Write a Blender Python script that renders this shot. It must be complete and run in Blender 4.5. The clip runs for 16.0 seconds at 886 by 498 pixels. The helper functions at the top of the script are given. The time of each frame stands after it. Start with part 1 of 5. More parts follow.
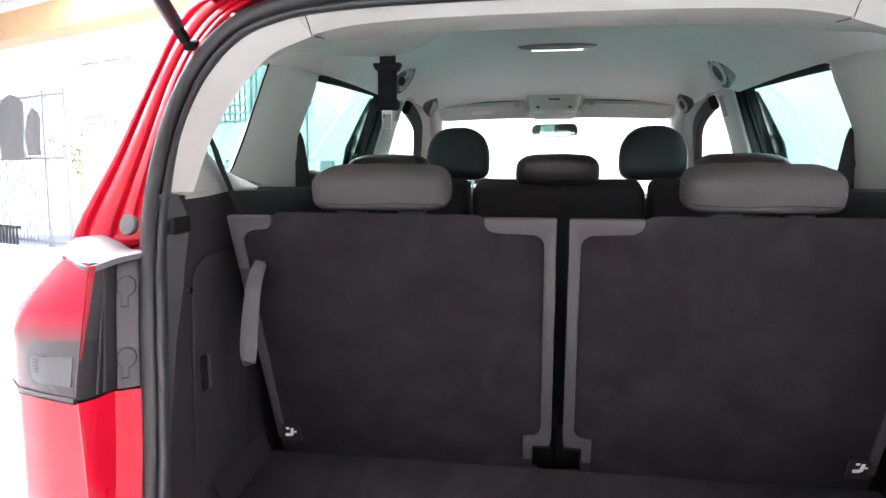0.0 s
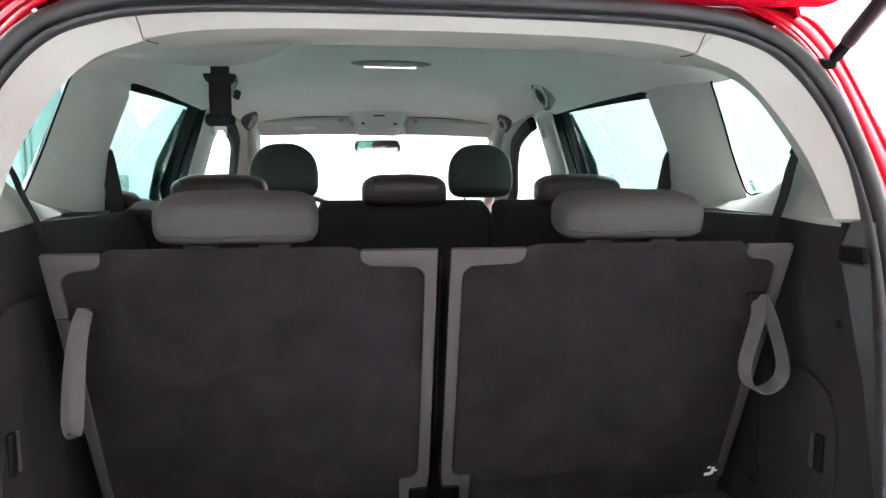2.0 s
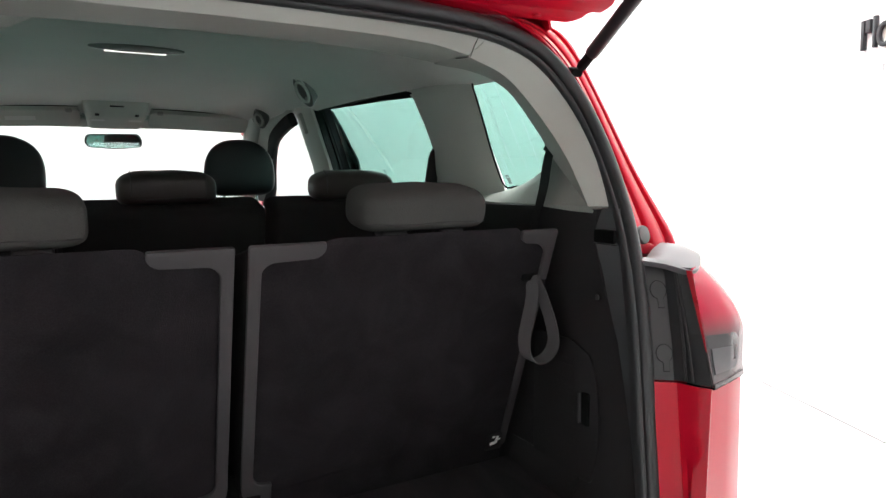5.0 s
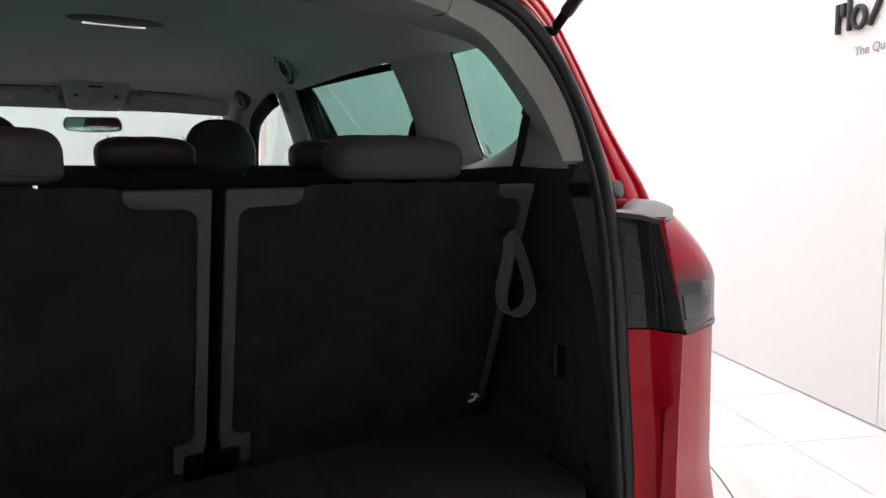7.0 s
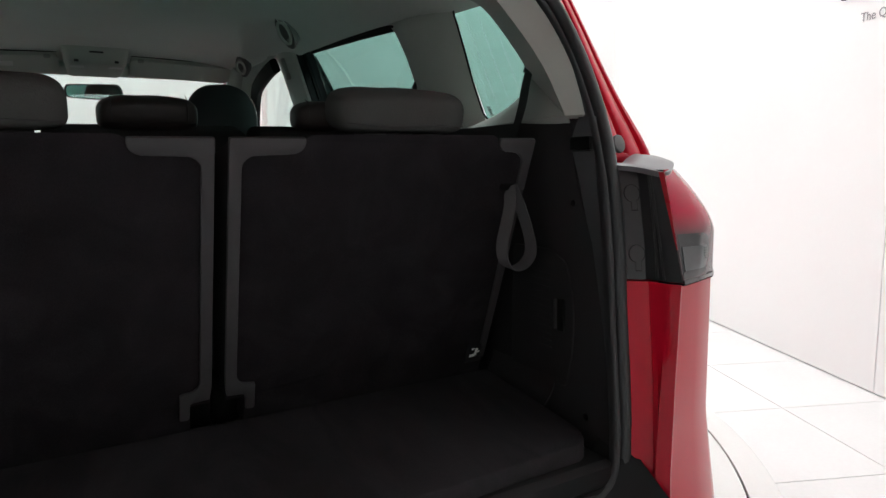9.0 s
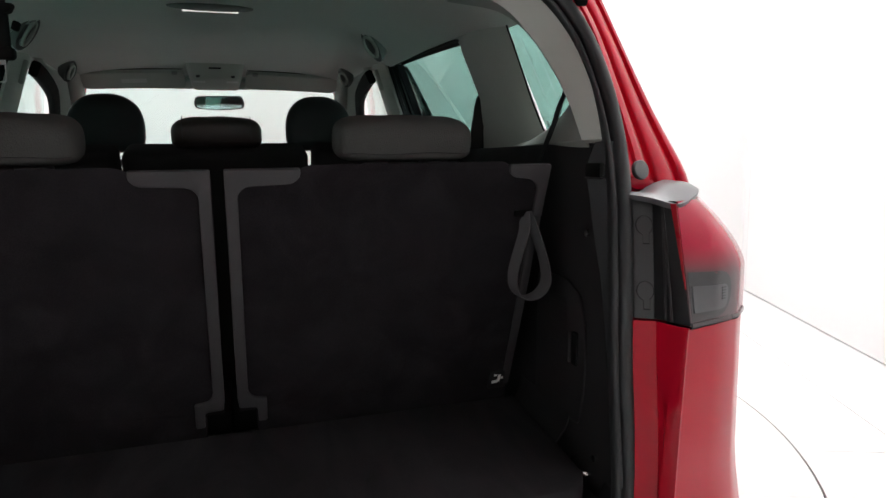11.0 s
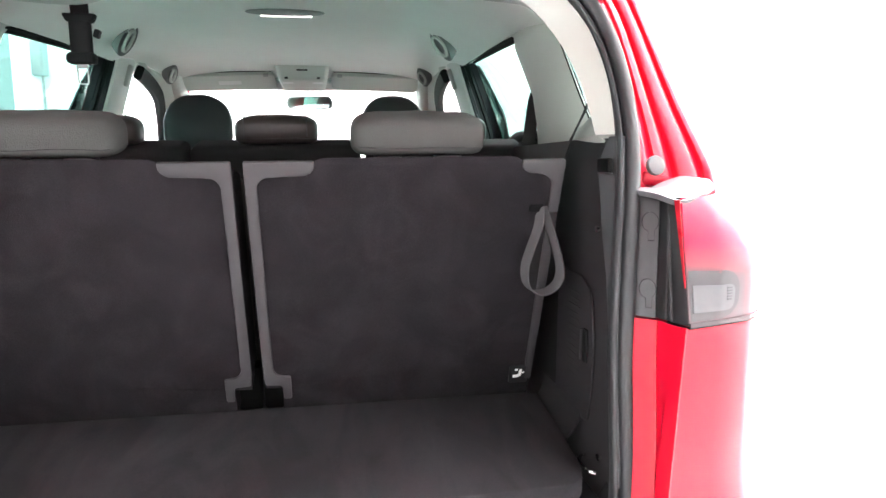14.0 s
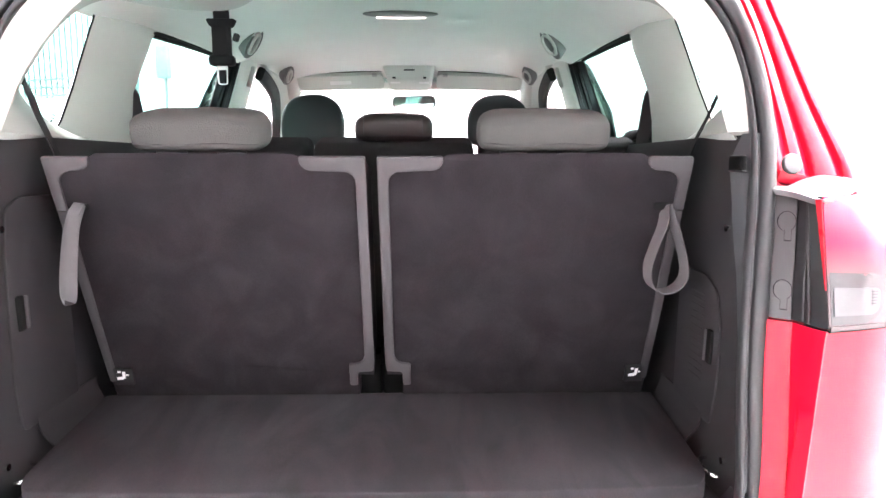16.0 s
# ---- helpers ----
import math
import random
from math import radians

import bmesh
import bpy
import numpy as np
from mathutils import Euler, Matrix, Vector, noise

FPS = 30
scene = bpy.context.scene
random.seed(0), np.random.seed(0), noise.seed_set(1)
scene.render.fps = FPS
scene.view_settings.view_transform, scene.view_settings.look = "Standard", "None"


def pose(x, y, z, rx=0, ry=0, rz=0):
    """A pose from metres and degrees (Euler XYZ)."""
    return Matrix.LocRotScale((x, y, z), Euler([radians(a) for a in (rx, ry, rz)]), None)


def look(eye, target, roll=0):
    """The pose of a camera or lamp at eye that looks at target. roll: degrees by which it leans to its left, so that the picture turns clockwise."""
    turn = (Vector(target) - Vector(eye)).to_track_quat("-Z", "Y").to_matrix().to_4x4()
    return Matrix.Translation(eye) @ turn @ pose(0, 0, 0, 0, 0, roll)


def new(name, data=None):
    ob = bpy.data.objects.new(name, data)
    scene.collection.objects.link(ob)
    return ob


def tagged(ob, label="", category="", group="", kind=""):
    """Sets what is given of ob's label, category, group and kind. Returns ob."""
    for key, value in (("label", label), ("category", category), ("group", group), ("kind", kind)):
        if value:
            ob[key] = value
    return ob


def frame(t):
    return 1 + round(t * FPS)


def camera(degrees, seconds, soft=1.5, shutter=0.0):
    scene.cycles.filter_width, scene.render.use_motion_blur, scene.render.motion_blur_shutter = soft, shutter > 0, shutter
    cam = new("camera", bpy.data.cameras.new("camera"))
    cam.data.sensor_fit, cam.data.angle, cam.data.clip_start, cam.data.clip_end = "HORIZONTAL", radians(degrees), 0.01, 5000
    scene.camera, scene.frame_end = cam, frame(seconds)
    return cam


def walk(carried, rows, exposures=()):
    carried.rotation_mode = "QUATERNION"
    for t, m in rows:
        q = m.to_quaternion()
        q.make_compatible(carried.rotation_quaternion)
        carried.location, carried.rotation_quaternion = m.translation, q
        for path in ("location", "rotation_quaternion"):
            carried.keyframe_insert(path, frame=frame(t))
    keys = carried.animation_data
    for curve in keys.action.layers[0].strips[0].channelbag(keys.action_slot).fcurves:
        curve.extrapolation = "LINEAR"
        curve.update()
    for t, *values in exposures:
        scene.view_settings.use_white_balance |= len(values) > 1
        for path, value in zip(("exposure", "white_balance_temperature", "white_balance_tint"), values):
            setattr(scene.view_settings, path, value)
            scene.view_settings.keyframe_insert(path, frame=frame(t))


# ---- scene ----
cam = camera(67.7, 16.0)
PATH = [
    (0, (-0.025, -1.03, 1.163), (-0.334, 0.935, 0.951), 0.1),
    (0.5, (-0.058, -1.008, 1.174), (-0.214, 0.976, 0.972), 0.0),
    (1, (-0.103, -0.989, 1.179), (-0.08, 1.001, 0.984), 0.1),
    (1.5, (-0.129, -0.968, 1.182), (0.049, 1.016, 1.0), -0.0),
    (2, (-0.13, -0.948, 1.185), (0.136, 1.026, 1.011), -0.2),
    (2.5, (-0.139, -0.932, 1.182), (0.186, 1.034, 1.01), -0.3),
    (3, (-0.162, -0.912, 1.181), (0.31, 1.023, 1.006), -0.4),
    (3.5, (-0.188, -0.908, 1.184), (0.509, 0.958, 1.008), -0.6),
    (4, (-0.197, -0.909, 1.189), (0.655, 0.891, 1.011), -0.7),
    (6.5, (-0.201, -0.946, 1.126), (0.807, 0.771, 0.936), -1.0),
    (7, (-0.2, -0.947, 1.103), (0.812, 0.768, 0.91), -1.0),
    (7.5, (-0.198, -0.953, 1.095), (0.814, 0.759, 0.883), -0.9),
    (8, (-0.199, -0.961, 1.081), (0.813, 0.749, 0.853), -0.9),
    (8.5, (-0.2, -0.963, 1.072), (0.808, 0.747, 0.825), -0.9),
    (9, (-0.207, -0.959, 1.065), (0.795, 0.752, 0.8), -0.9),
    (11.5, (0.052, -1.048, 1.12), (0.591, 0.859, 0.853), -0.7),
    (12, (0.066, -1.044, 1.121), (0.579, 0.87, 0.854), -0.6),
    (12.5, (0.09, -1.049, 1.117), (0.59, 0.869, 0.851), -0.5),
    (13, (0.128, -1.067, 1.118), (0.581, 0.863, 0.852), -0.5),
    (13.5, (0.158, -1.089, 1.113), (0.536, 0.857, 0.848), -0.5),
    (14, (0.159, -1.105, 1.101), (0.468, 0.853, 0.836), -0.5),
    (14.5, (0.141, -1.115, 1.093), (0.381, 0.853, 0.831), -0.3),
    (15, (0.123, -1.123, 1.095), (0.288, 0.853, 0.832), -0.1),
    (15.5, (0.109, -1.125, 1.095), (0.209, 0.855, 0.831), -0.0),
    (16, (0.097, -1.128, 1.095), (0.14, 0.854, 0.83), 0.0),
]
EXPO = [(0.0, 2.5, 6250, 15), (1.5, 2.45, 6300, 11.5), (3.0, 2.36, 6400, 10), (4.2, 1.95, 6500, 8), (6.3, 0.24, 6500, 7), (9.2, 0.16, 6450, 6), (11.3, 0.44, 6500, 8), (12.1, 1.3, 6500, 6), (12.5, 1.82, 6500, 6), (12.9, 2.25, 6450, 7), (13.5, 2.72, 6450, 10), (14.5, 3.22, 6450, 12), (15.2, 3.56, 6450, 14), (16.0, 3.58, 6500, 17)]
walk(cam, [(t, look(eye, target, roll)) for t, eye, target, roll in PATH], EXPO)

# ---- world and light ----
world = bpy.data.worlds.new("sky")
scene.world = world
world.use_nodes = True
sky = world.node_tree.nodes.new("ShaderNodeTexSky")
sky.sky_type, sky.sun_disc = "NISHITA", False
sky.sun_elevation, sky.sun_rotation = radians(48), radians(-120)
world.node_tree.links.new(sky.outputs[0], world.node_tree.nodes["Background"].inputs[0])
world.node_tree.nodes["Background"].inputs[1].default_value = 0.12
sun = new("sun", bpy.data.lights.new("sun", "SUN"))
sun.data.energy, sun.data.angle, sun.data.color = 4.0, radians(0.6), (1.0, 0.95, 0.88)
sun.matrix_world = look((-7, -4, 9), (0, 0, 0))
CEILING = 4.0
ROOM = pose(0, 0, 0, 0, 0, -23.03)  # the room stands askew to the car on its turntable
LAMP_WATTS = 48.0


# area lamps added out of view to light the room; their layout is invented
def lamp_at(x, y, w, d):
    lamp = new("added_ceiling_lamp", bpy.data.lights.new("added_ceiling_lamp", "AREA"))
    lamp.data.shape, lamp.data.size, lamp.data.size_y = "RECTANGLE", w, d
    lamp.data.energy, lamp.data.color = LAMP_WATTS, (0.975, 0.985, 1.0)
    lamp.matrix_world = ROOM @ pose(x, y, CEILING - 0.08)


LAMPS = [(x, y) for x in (-8.5, -5.2, -1.9, 1.2) for y in (0.9, 3.6)]
for lx, ly in LAMPS:
    lamp_at(lx, ly, 1.2, 2.4)


# ---- materials ----
def material(name, color, rough=0.5, metal=0.0, vary=0.12, grain=120.0, coarse=6.0, bump=0.1, coat=0.0, sheen=0.0, spec=0.5, wear=0.05, blotch=0.0, stretch=(1, 1, 1)):
    m = bpy.data.materials.new(name)
    m.use_nodes = True
    nt = m.node_tree
    n, ln = nt.nodes, nt.links
    p = n["Principled BSDF"]
    co = n.new("ShaderNodeTexCoord")
    fine, big = n.new("ShaderNodeTexNoise"), n.new("ShaderNodeTexNoise")
    fine.inputs["Scale"].default_value, fine.inputs["Detail"].default_value = grain, 4.0
    big.inputs["Scale"].default_value, big.inputs["Detail"].default_value = coarse, 5.0
    ln.new(co.outputs["Object"], fine.inputs["Vector"])
    ln.new(co.outputs["Object"], big.inputs["Vector"])
    add = n.new("ShaderNodeMath")
    add.operation = "ADD"
    ln.new(fine.outputs[0], add.inputs[0])
    ln.new(big.outputs[0], add.inputs[1])
    rng = n.new("ShaderNodeMapRange")
    rng.inputs[1].default_value, rng.inputs[2].default_value = 0.6, 1.4
    rng.inputs[3].default_value, rng.inputs[4].default_value = 1 - vary, 1 + vary
    ln.new(add.outputs[0], rng.inputs[0])
    mul = n.new("ShaderNodeVectorMath")
    mul.operation = "SCALE"
    mul.inputs[0].default_value = color
    ln.new(rng.outputs[0], mul.inputs["Scale"])
    shade = mul
    if blotch:
        place, spots, amount, shade = n.new("ShaderNodeMapping"), n.new("ShaderNodeTexNoise"), n.new("ShaderNodeMapRange"), n.new("ShaderNodeVectorMath")
        place.inputs["Scale"].default_value = stretch
        ln.new(co.outputs["Object"], place.inputs["Vector"])
        ln.new(place.outputs[0], spots.inputs["Vector"])
        spots.inputs["Scale"].default_value, spots.inputs["Detail"].default_value, spots.inputs["Distortion"].default_value = 11.0, 4.0, 1.2
        amount.inputs[1].default_value, amount.inputs[2].default_value = 0.38, 0.66
        amount.inputs[3].default_value, amount.inputs[4].default_value = 1 - blotch, 1 + blotch
        ln.new(spots.outputs[0], amount.inputs[0])
        shade.operation = "SCALE"
        ln.new(mul.outputs[0], shade.inputs[0])
        ln.new(amount.outputs[0], shade.inputs["Scale"])
    ln.new(shade.outputs[0], p.inputs["Base Color"])
    rr = n.new("ShaderNodeMapRange")
    rr.inputs[1].default_value, rr.inputs[2].default_value = 0.3, 0.7
    rr.inputs[3].default_value, rr.inputs[4].default_value = max(0.02, rough - wear), min(1.0, rough + wear)
    ln.new(big.outputs[0], rr.inputs[0])
    ln.new(rr.outputs[0], p.inputs["Roughness"])
    p.inputs["Metallic"].default_value = metal
    p.inputs["Specular IOR Level"].default_value = spec
    p.inputs["Coat Weight"].default_value, p.inputs["Coat Roughness"].default_value = coat, 0.03
    p.inputs["Sheen Weight"].default_value, p.inputs["Sheen Roughness"].default_value = sheen, 0.4
    if bump:
        b = n.new("ShaderNodeBump")
        b.inputs["Strength"].default_value, b.inputs["Distance"].default_value = bump, 0.002
        ln.new(fine.outputs[0], b.inputs["Height"])
        ln.new(b.outputs[0], p.inputs["Normal"])
    return m


def glass(name, tint, gloss_rough=0.0):
    m = bpy.data.materials.new(name)
    m.use_nodes = True
    n, ln = m.node_tree.nodes, m.node_tree.links
    out = n["Material Output"]
    n.remove(n["Principled BSDF"])
    clear, shine, mix, fres = n.new("ShaderNodeBsdfTransparent"), n.new("ShaderNodeBsdfGlossy"), n.new("ShaderNodeMixShader"), n.new("ShaderNodeLayerWeight")
    clear.inputs[0].default_value = (*tint, 1)
    shine.inputs["Roughness"].default_value = gloss_rough
    ramp = n.new("ShaderNodeMapRange")
    power = n.new("ShaderNodeMath")
    power.operation = "POWER"
    power.inputs[1].default_value = 4.0
    ln.new(fres.outputs["Facing"], power.inputs[0])
    ln.new(power.outputs[0], ramp.inputs[0])
    ramp.inputs[3].default_value, ramp.inputs[4].default_value = 0.03, 0.5
    ln.new(ramp.outputs[0], mix.inputs[0])
    ln.new(clear.outputs[0], mix.inputs[1])
    ln.new(shine.outputs[0], mix.inputs[2])
    ln.new(mix.outputs[0], out.inputs[0])
    return m


RED = material("red_paint", (0.56, 0.004, 0.024), 0.30, 0.0, 0.02, 900, 2, 0.0, coat=0.32, spec=0.2, wear=0.02)
CARPET = material("dark_carpet", (0.0170, 0.0144, 0.0165), 0.95, 0, 0.45, 500, 13, 0.3, spec=0.12, blotch=0.20)
FLOORMAT = material("boot_carpet", (0.0308, 0.0284, 0.0310), 0.95, 0, 0.32, 500, 7, 0.35, spec=0.12, blotch=0.17, stretch=(1.0, 0.35, 1.0))
GREYPLASTIC = material("grey_plastic", (0.052, 0.0485, 0.051), 0.55, 0, 0.06, 500, 8, 0.12, spec=0.3)
DARKPLASTIC = material("dark_plastic", (0.0135, 0.0135, 0.0142), 0.6, 0, 0.12, 600, 9, 0.15, spec=0.25)
MIDPLASTIC = material("charcoal_plastic", (0.054, 0.057, 0.060), 0.42, 0, 0.08, 600, 9, 0.12, spec=0.35)
PLATE = material("satin_grey_plate", (0.036, 0.034, 0.036), 0.34, 0, 0.05, 400, 10, 0.05, spec=0.5)
SATINBLACK = material("satin_black_plastic", (0.010, 0.010, 0.012), 0.36, 0, 0.06, 300, 12, 0.02, spec=0.3)
SIDEPANEL = material("black_side_panel", (0.0200, 0.0185, 0.0198), 0.6, 0, 0.14, 600, 7, 0.2, spec=0.25)
RIBBLACK = material("worn_black_ribbed_plastic", (0.016, 0.0155, 0.0168), 0.42, 0, 0.08, 300, 12, 0.03, spec=0.3)
BLACKGLOSS = material("glossy_black_plastic", (0.02, 0.02, 0.024), 0.28, 0, 0.06, 300, 12, 0.02)
TRIM = material("light_grey_trim", (0.425, 0.435, 0.398), 0.55, 0, 0.03, 700, 5, 0.10)
PILLAR = material("grey_pillar_trim", (0.60, 0.62, 0.575), 0.6, 0, 0.04, 700, 5, 0.10)
LAMPGREY = material("mid_grey_plastic", (0.38, 0.385, 0.37), 0.6, 0, 0.04, 500, 8, 0.05)
LINER = material("headliner_cloth", (0.86, 0.865, 0.83), 0.9, 0, 0.04, 900, 4, 0.25)
GREYCLOTH = material("grey_cloth", (0.060, 0.060, 0.057), 0.9, 0, 0.10, 420, 12, 0.45, spec=0.15)
DARKCLOTH = material("charcoal_cloth", (0.022, 0.0195, 0.0205), 0.9, 0, 0.15, 400, 12, 0.4, spec=0.12)
LEATHER = material("black_leather", (0.022, 0.021, 0.024), 0.38, 0, 0.10, 260, 12, 0.15)
BROWNLEATHER = material("dark_brown_leather", (0.034, 0.0235, 0.022), 0.42, 0, 0.10, 260, 12, 0.15)
RUBBER = material("black_rubber", (0.030, 0.031, 0.033), 0.42, 0, 0.10, 200, 20, 0.05)
FRAMEBLACK = material("matt_black_rubber", (0.012, 0.015, 0.015), 0.8, 0, 0.10, 200, 20, 0.05, spec=0.1)
WEBBING = material("black_webbing", (0.022, 0.021, 0.022), 0.75, 0, 0.15, 700, 20, 0.3, spec=0.2)
BELTWEB = material("dark_grey_webbing", (0.040, 0.037, 0.037), 0.75, 0, 0.15, 700, 20, 0.3, spec=0.2)
GREYWEB = material("grey_webbing", (0.085, 0.081, 0.083), 0.7, 0, 0.15, 700, 20, 0.3, spec=0.2)
CHROME = material("chrome", (0.75, 0.75, 0.75), 0.12, 1.0, 0.02, 200, 10, 0.0)
WHITEPLASTIC = material("white_plastic", (0.78, 0.78, 0.76), 0.45, 0, 0.03, 200, 10, 0.0)
BUFFER = material("grey_rubber", (0.17, 0.17, 0.172), 0.6, 0, 0.06, 300, 10, 0.1)
# darker grey; on the seats' lower edge trim the darkening is painted shade
DIMPLASTIC = material("dim_grey_plastic", (0.040, 0.037, 0.039), 0.6, 0, 0.08, 500, 8, 0.12, spec=0.25)
LINING = material("tailgate_lining", (0.42, 0.42, 0.41), 0.6, 0, 0.05, 500, 6, 0.1)
# trim grey darkened by the shade in the grab handle hollows
RECESS = material("grey_plastic_with_shade", (0.19, 0.195, 0.19), 0.6, 0, 0.04, 500, 8, 0.05)
LAMPDISH = material("grey_lamp_dish", (0.20, 0.21, 0.20), 0.6, 0, 0.04, 500, 8, 0.05)
PRINT = material("grey_lettering", (0.30, 0.30, 0.31), 0.5, 0, 0.05, 200, 8, 0.0)
SHELF = material("silver_plastic_ledge", (0.125, 0.121, 0.128), 0.32, 0, 0.06, 200, 6, 0.03)
# near-black for joints, and for the shade painted into slots and openings
SEAM = material("dark_joint_and_shade", (0.007, 0.007, 0.007), 0.8, 0, 0.1, 100, 5, 0.0, spec=0.1)
PAINTWHITE = material("white_wall_paint", (0.87, 0.87, 0.865), 0.75, 0, 0.02, 300, 1.2, 0.05)
TILE = material("white_floor_tile", (0.80, 0.80, 0.795), 0.22, 0, 0.03, 80, 1.5, 0.02, wear=0.05)
GROUT = material("pale_grey_grout", (0.64, 0.64, 0.63), 0.9, 0, 0.1, 200, 6, 0.1)
TURN = material("turntable_floor", (0.78, 0.78, 0.765), 0.35, 0, 0.04, 120, 2, 0.03)
STEEL = material("galvanised_steel", (0.34, 0.35, 0.36), 0.5, 0.3, 0.12, 120, 6, 0.05)
DARKMETAL = material("dark_painted_metal", (0.03, 0.03, 0.034), 0.4, 0.2, 0.1, 200, 8, 0.03)
WOOD = material("pale_orange_timber", (0.52, 0.33, 0.17), 0.6, 0, 0.15, 40, 3, 0.1)
CONCRETE = material("yard_concrete", (0.42, 0.42, 0.41), 0.9, 0, 0.12, 60, 1.5, 0.2)
GREYPAINT = material("blue_grey_panel", (0.33, 0.38, 0.39), 0.5, 0, 0.05, 200, 3, 0.02)
TYRE = material("tyre_rubber", (0.02, 0.02, 0.02), 0.8, 0, 0.1, 200, 8, 0.1)
RIM = material("silver_rim", (0.5, 0.5, 0.52), 0.3, 0.9, 0.04, 200, 6, 0.0)
LEAF = material("hedge_leaf", (0.10, 0.13, 0.04), 0.7, 0, 0.3, 30, 3, 0.1)
TINT = glass("green_tinted_glass", (0.47, 0.65, 0.61))
CLEAR = glass("windscreen_glass", (0.86, 0.94, 0.92))
LENSRED = material("red_lamp_lens", (0.52, 0.008, 0.044), 0.20, 0, 0.05, 60, 8, 0.0, coat=0.36, spec=0.2)
lens_nodes = LENSRED.node_tree
lens_co, lens_xyz = lens_nodes.nodes.new("ShaderNodeTexCoord"), lens_nodes.nodes.new("ShaderNodeSeparateXYZ")
lens_nodes.links.new(lens_co.outputs["Object"], lens_xyz.inputs[0])
lens_side = lens_nodes.nodes.new("ShaderNodeMath")
lens_side.operation = "ABSOLUTE"
lens_nodes.links.new(lens_xyz.outputs[0], lens_side.inputs[0])
lens_fades = []
for source, lo, hi in ((lens_side.outputs[0], 0.800, 0.735), (lens_xyz.outputs[2], 0.985, 0.925)):
    fade = lens_nodes.nodes.new("ShaderNodeMapRange")
    fade.interpolation_type = "SMOOTHSTEP"
    fade.inputs[1].default_value, fade.inputs[2].default_value = hi, lo
    fade.inputs[3].default_value, fade.inputs[4].default_value = 1.0, 0.0
    lens_nodes.links.new(source, fade.inputs[0])
    lens_fades.append(fade)
lens_both = lens_nodes.nodes.new("ShaderNodeMath")
lens_both.operation = "MULTIPLY"
for k in (0, 1):
    lens_nodes.links.new(lens_fades[k].outputs[0], lens_both.inputs[k])
lens_mix = lens_nodes.nodes.new("ShaderNodeMix")
lens_mix.data_type = "RGBA"
lens_mix.inputs[6].default_value, lens_mix.inputs[7].default_value = (0.52, 0.008, 0.044, 1), (0.125, 0.095, 0.10, 1)
lens_nodes.links.new(lens_both.outputs[0], lens_mix.inputs[0])
lens_nodes.links.new(lens_mix.outputs[2], lens_nodes.nodes["Principled BSDF"].inputs["Base Color"])
EDGERED = material("saturated_red_lens", (0.36, 0.004, 0.014), 0.3, 0, 0.05, 60, 8, 0.0, spec=0.2)
LENSDARK = material("smoked_lamp_reflector", (0.075, 0.062, 0.065), 0.22, 0, 0.1, 90, 8, 0.0, coat=0.4, spec=0.3)
LENSCLEAR = material("clear_lamp_lens", (0.140, 0.143, 0.147), 0.2, 0, 0.06, 90, 8, 0.0, coat=0.25, spec=0.25)
LENSSMOKE = material("smoky_lamp_lens", (0.088, 0.084, 0.087), 0.24, 0, 0.06, 90, 8, 0.0, coat=0.35, spec=0.3)
LAMPLIT = material("lit_lamp_lens", (0.8, 0.8, 0.78), 0.4, 0, 0.02, 100, 10, 0.0)
LAMPLIT.node_tree.nodes["Principled BSDF"].inputs["Emission Color"].default_value = (1.0, 0.97, 0.92, 1)
LAMPLIT.node_tree.nodes["Principled BSDF"].inputs["Emission Strength"].default_value = 0.55
MIRROR = material("mirror_glass", (0.85, 0.86, 0.86), 0.02, 1.0, 0.0, 10, 2, 0.0, wear=0.0)


# ---- mesh helpers ----
def part(name, bm, mat, parent=None, label="", smooth=True, angle=40):
    bmesh.ops.recalc_face_normals(bm, faces=bm.faces)
    me = bpy.data.meshes.new(name)
    bm.to_mesh(me)
    bm.free()
    me.materials.append(mat)
    if smooth:
        me.polygons.foreach_set("use_smooth", [True] * len(me.polygons))
        me.set_sharp_from_angle(angle=radians(angle))
    ob = new(name, me)
    if parent is not None:
        ob.parent = parent
        if parent.type == "EMPTY":
            ob.matrix_parent_inverse = Matrix.Translation(-parent.location)
    if label:
        tagged(ob, label)
    return ob


def thing(name, label, category, group="", kind="", at=(0, 0, 0)):
    ob = new(name)
    ob.location = at
    ob.empty_display_size = 0.05
    return tagged(ob, label, category, group, kind)


def move(bm, m):
    bmesh.ops.transform(bm, matrix=m, verts=bm.verts)
    return bm


def rbox(sx, sy, sz, r=0.01, seg=3, m=None):
    """A box with rounded edges."""
    bm = bmesh.new()
    bmesh.ops.create_cube(bm, size=1.0)
    bmesh.ops.scale(bm, vec=(sx, sy, sz), verts=bm.verts)
    r = min(r, 0.49 * min(sx, sy, sz))
    if r > 0:
        bmesh.ops.bevel(bm, geom=bm.edges[:], offset=r, segments=seg, profile=0.5, affect="EDGES", clamp_overlap=True)
    if m is not None:
        move(bm, m)
    return bm


def cyl(r, h, n=24, m=None, r2=None, bevel=0.0):
    bm = bmesh.new()
    bmesh.ops.create_cone(bm, cap_ends=True, segments=n, radius1=r, radius2=r if r2 is None else r2, depth=h)
    if bevel:
        caps = [e for e in bm.edges if any(len(f.verts) > 4 for f in e.link_faces)]
        bmesh.ops.bevel(bm, geom=caps, offset=bevel, segments=2, profile=0.5, affect="EDGES")
    if m is not None:
        move(bm, m)
    return bm


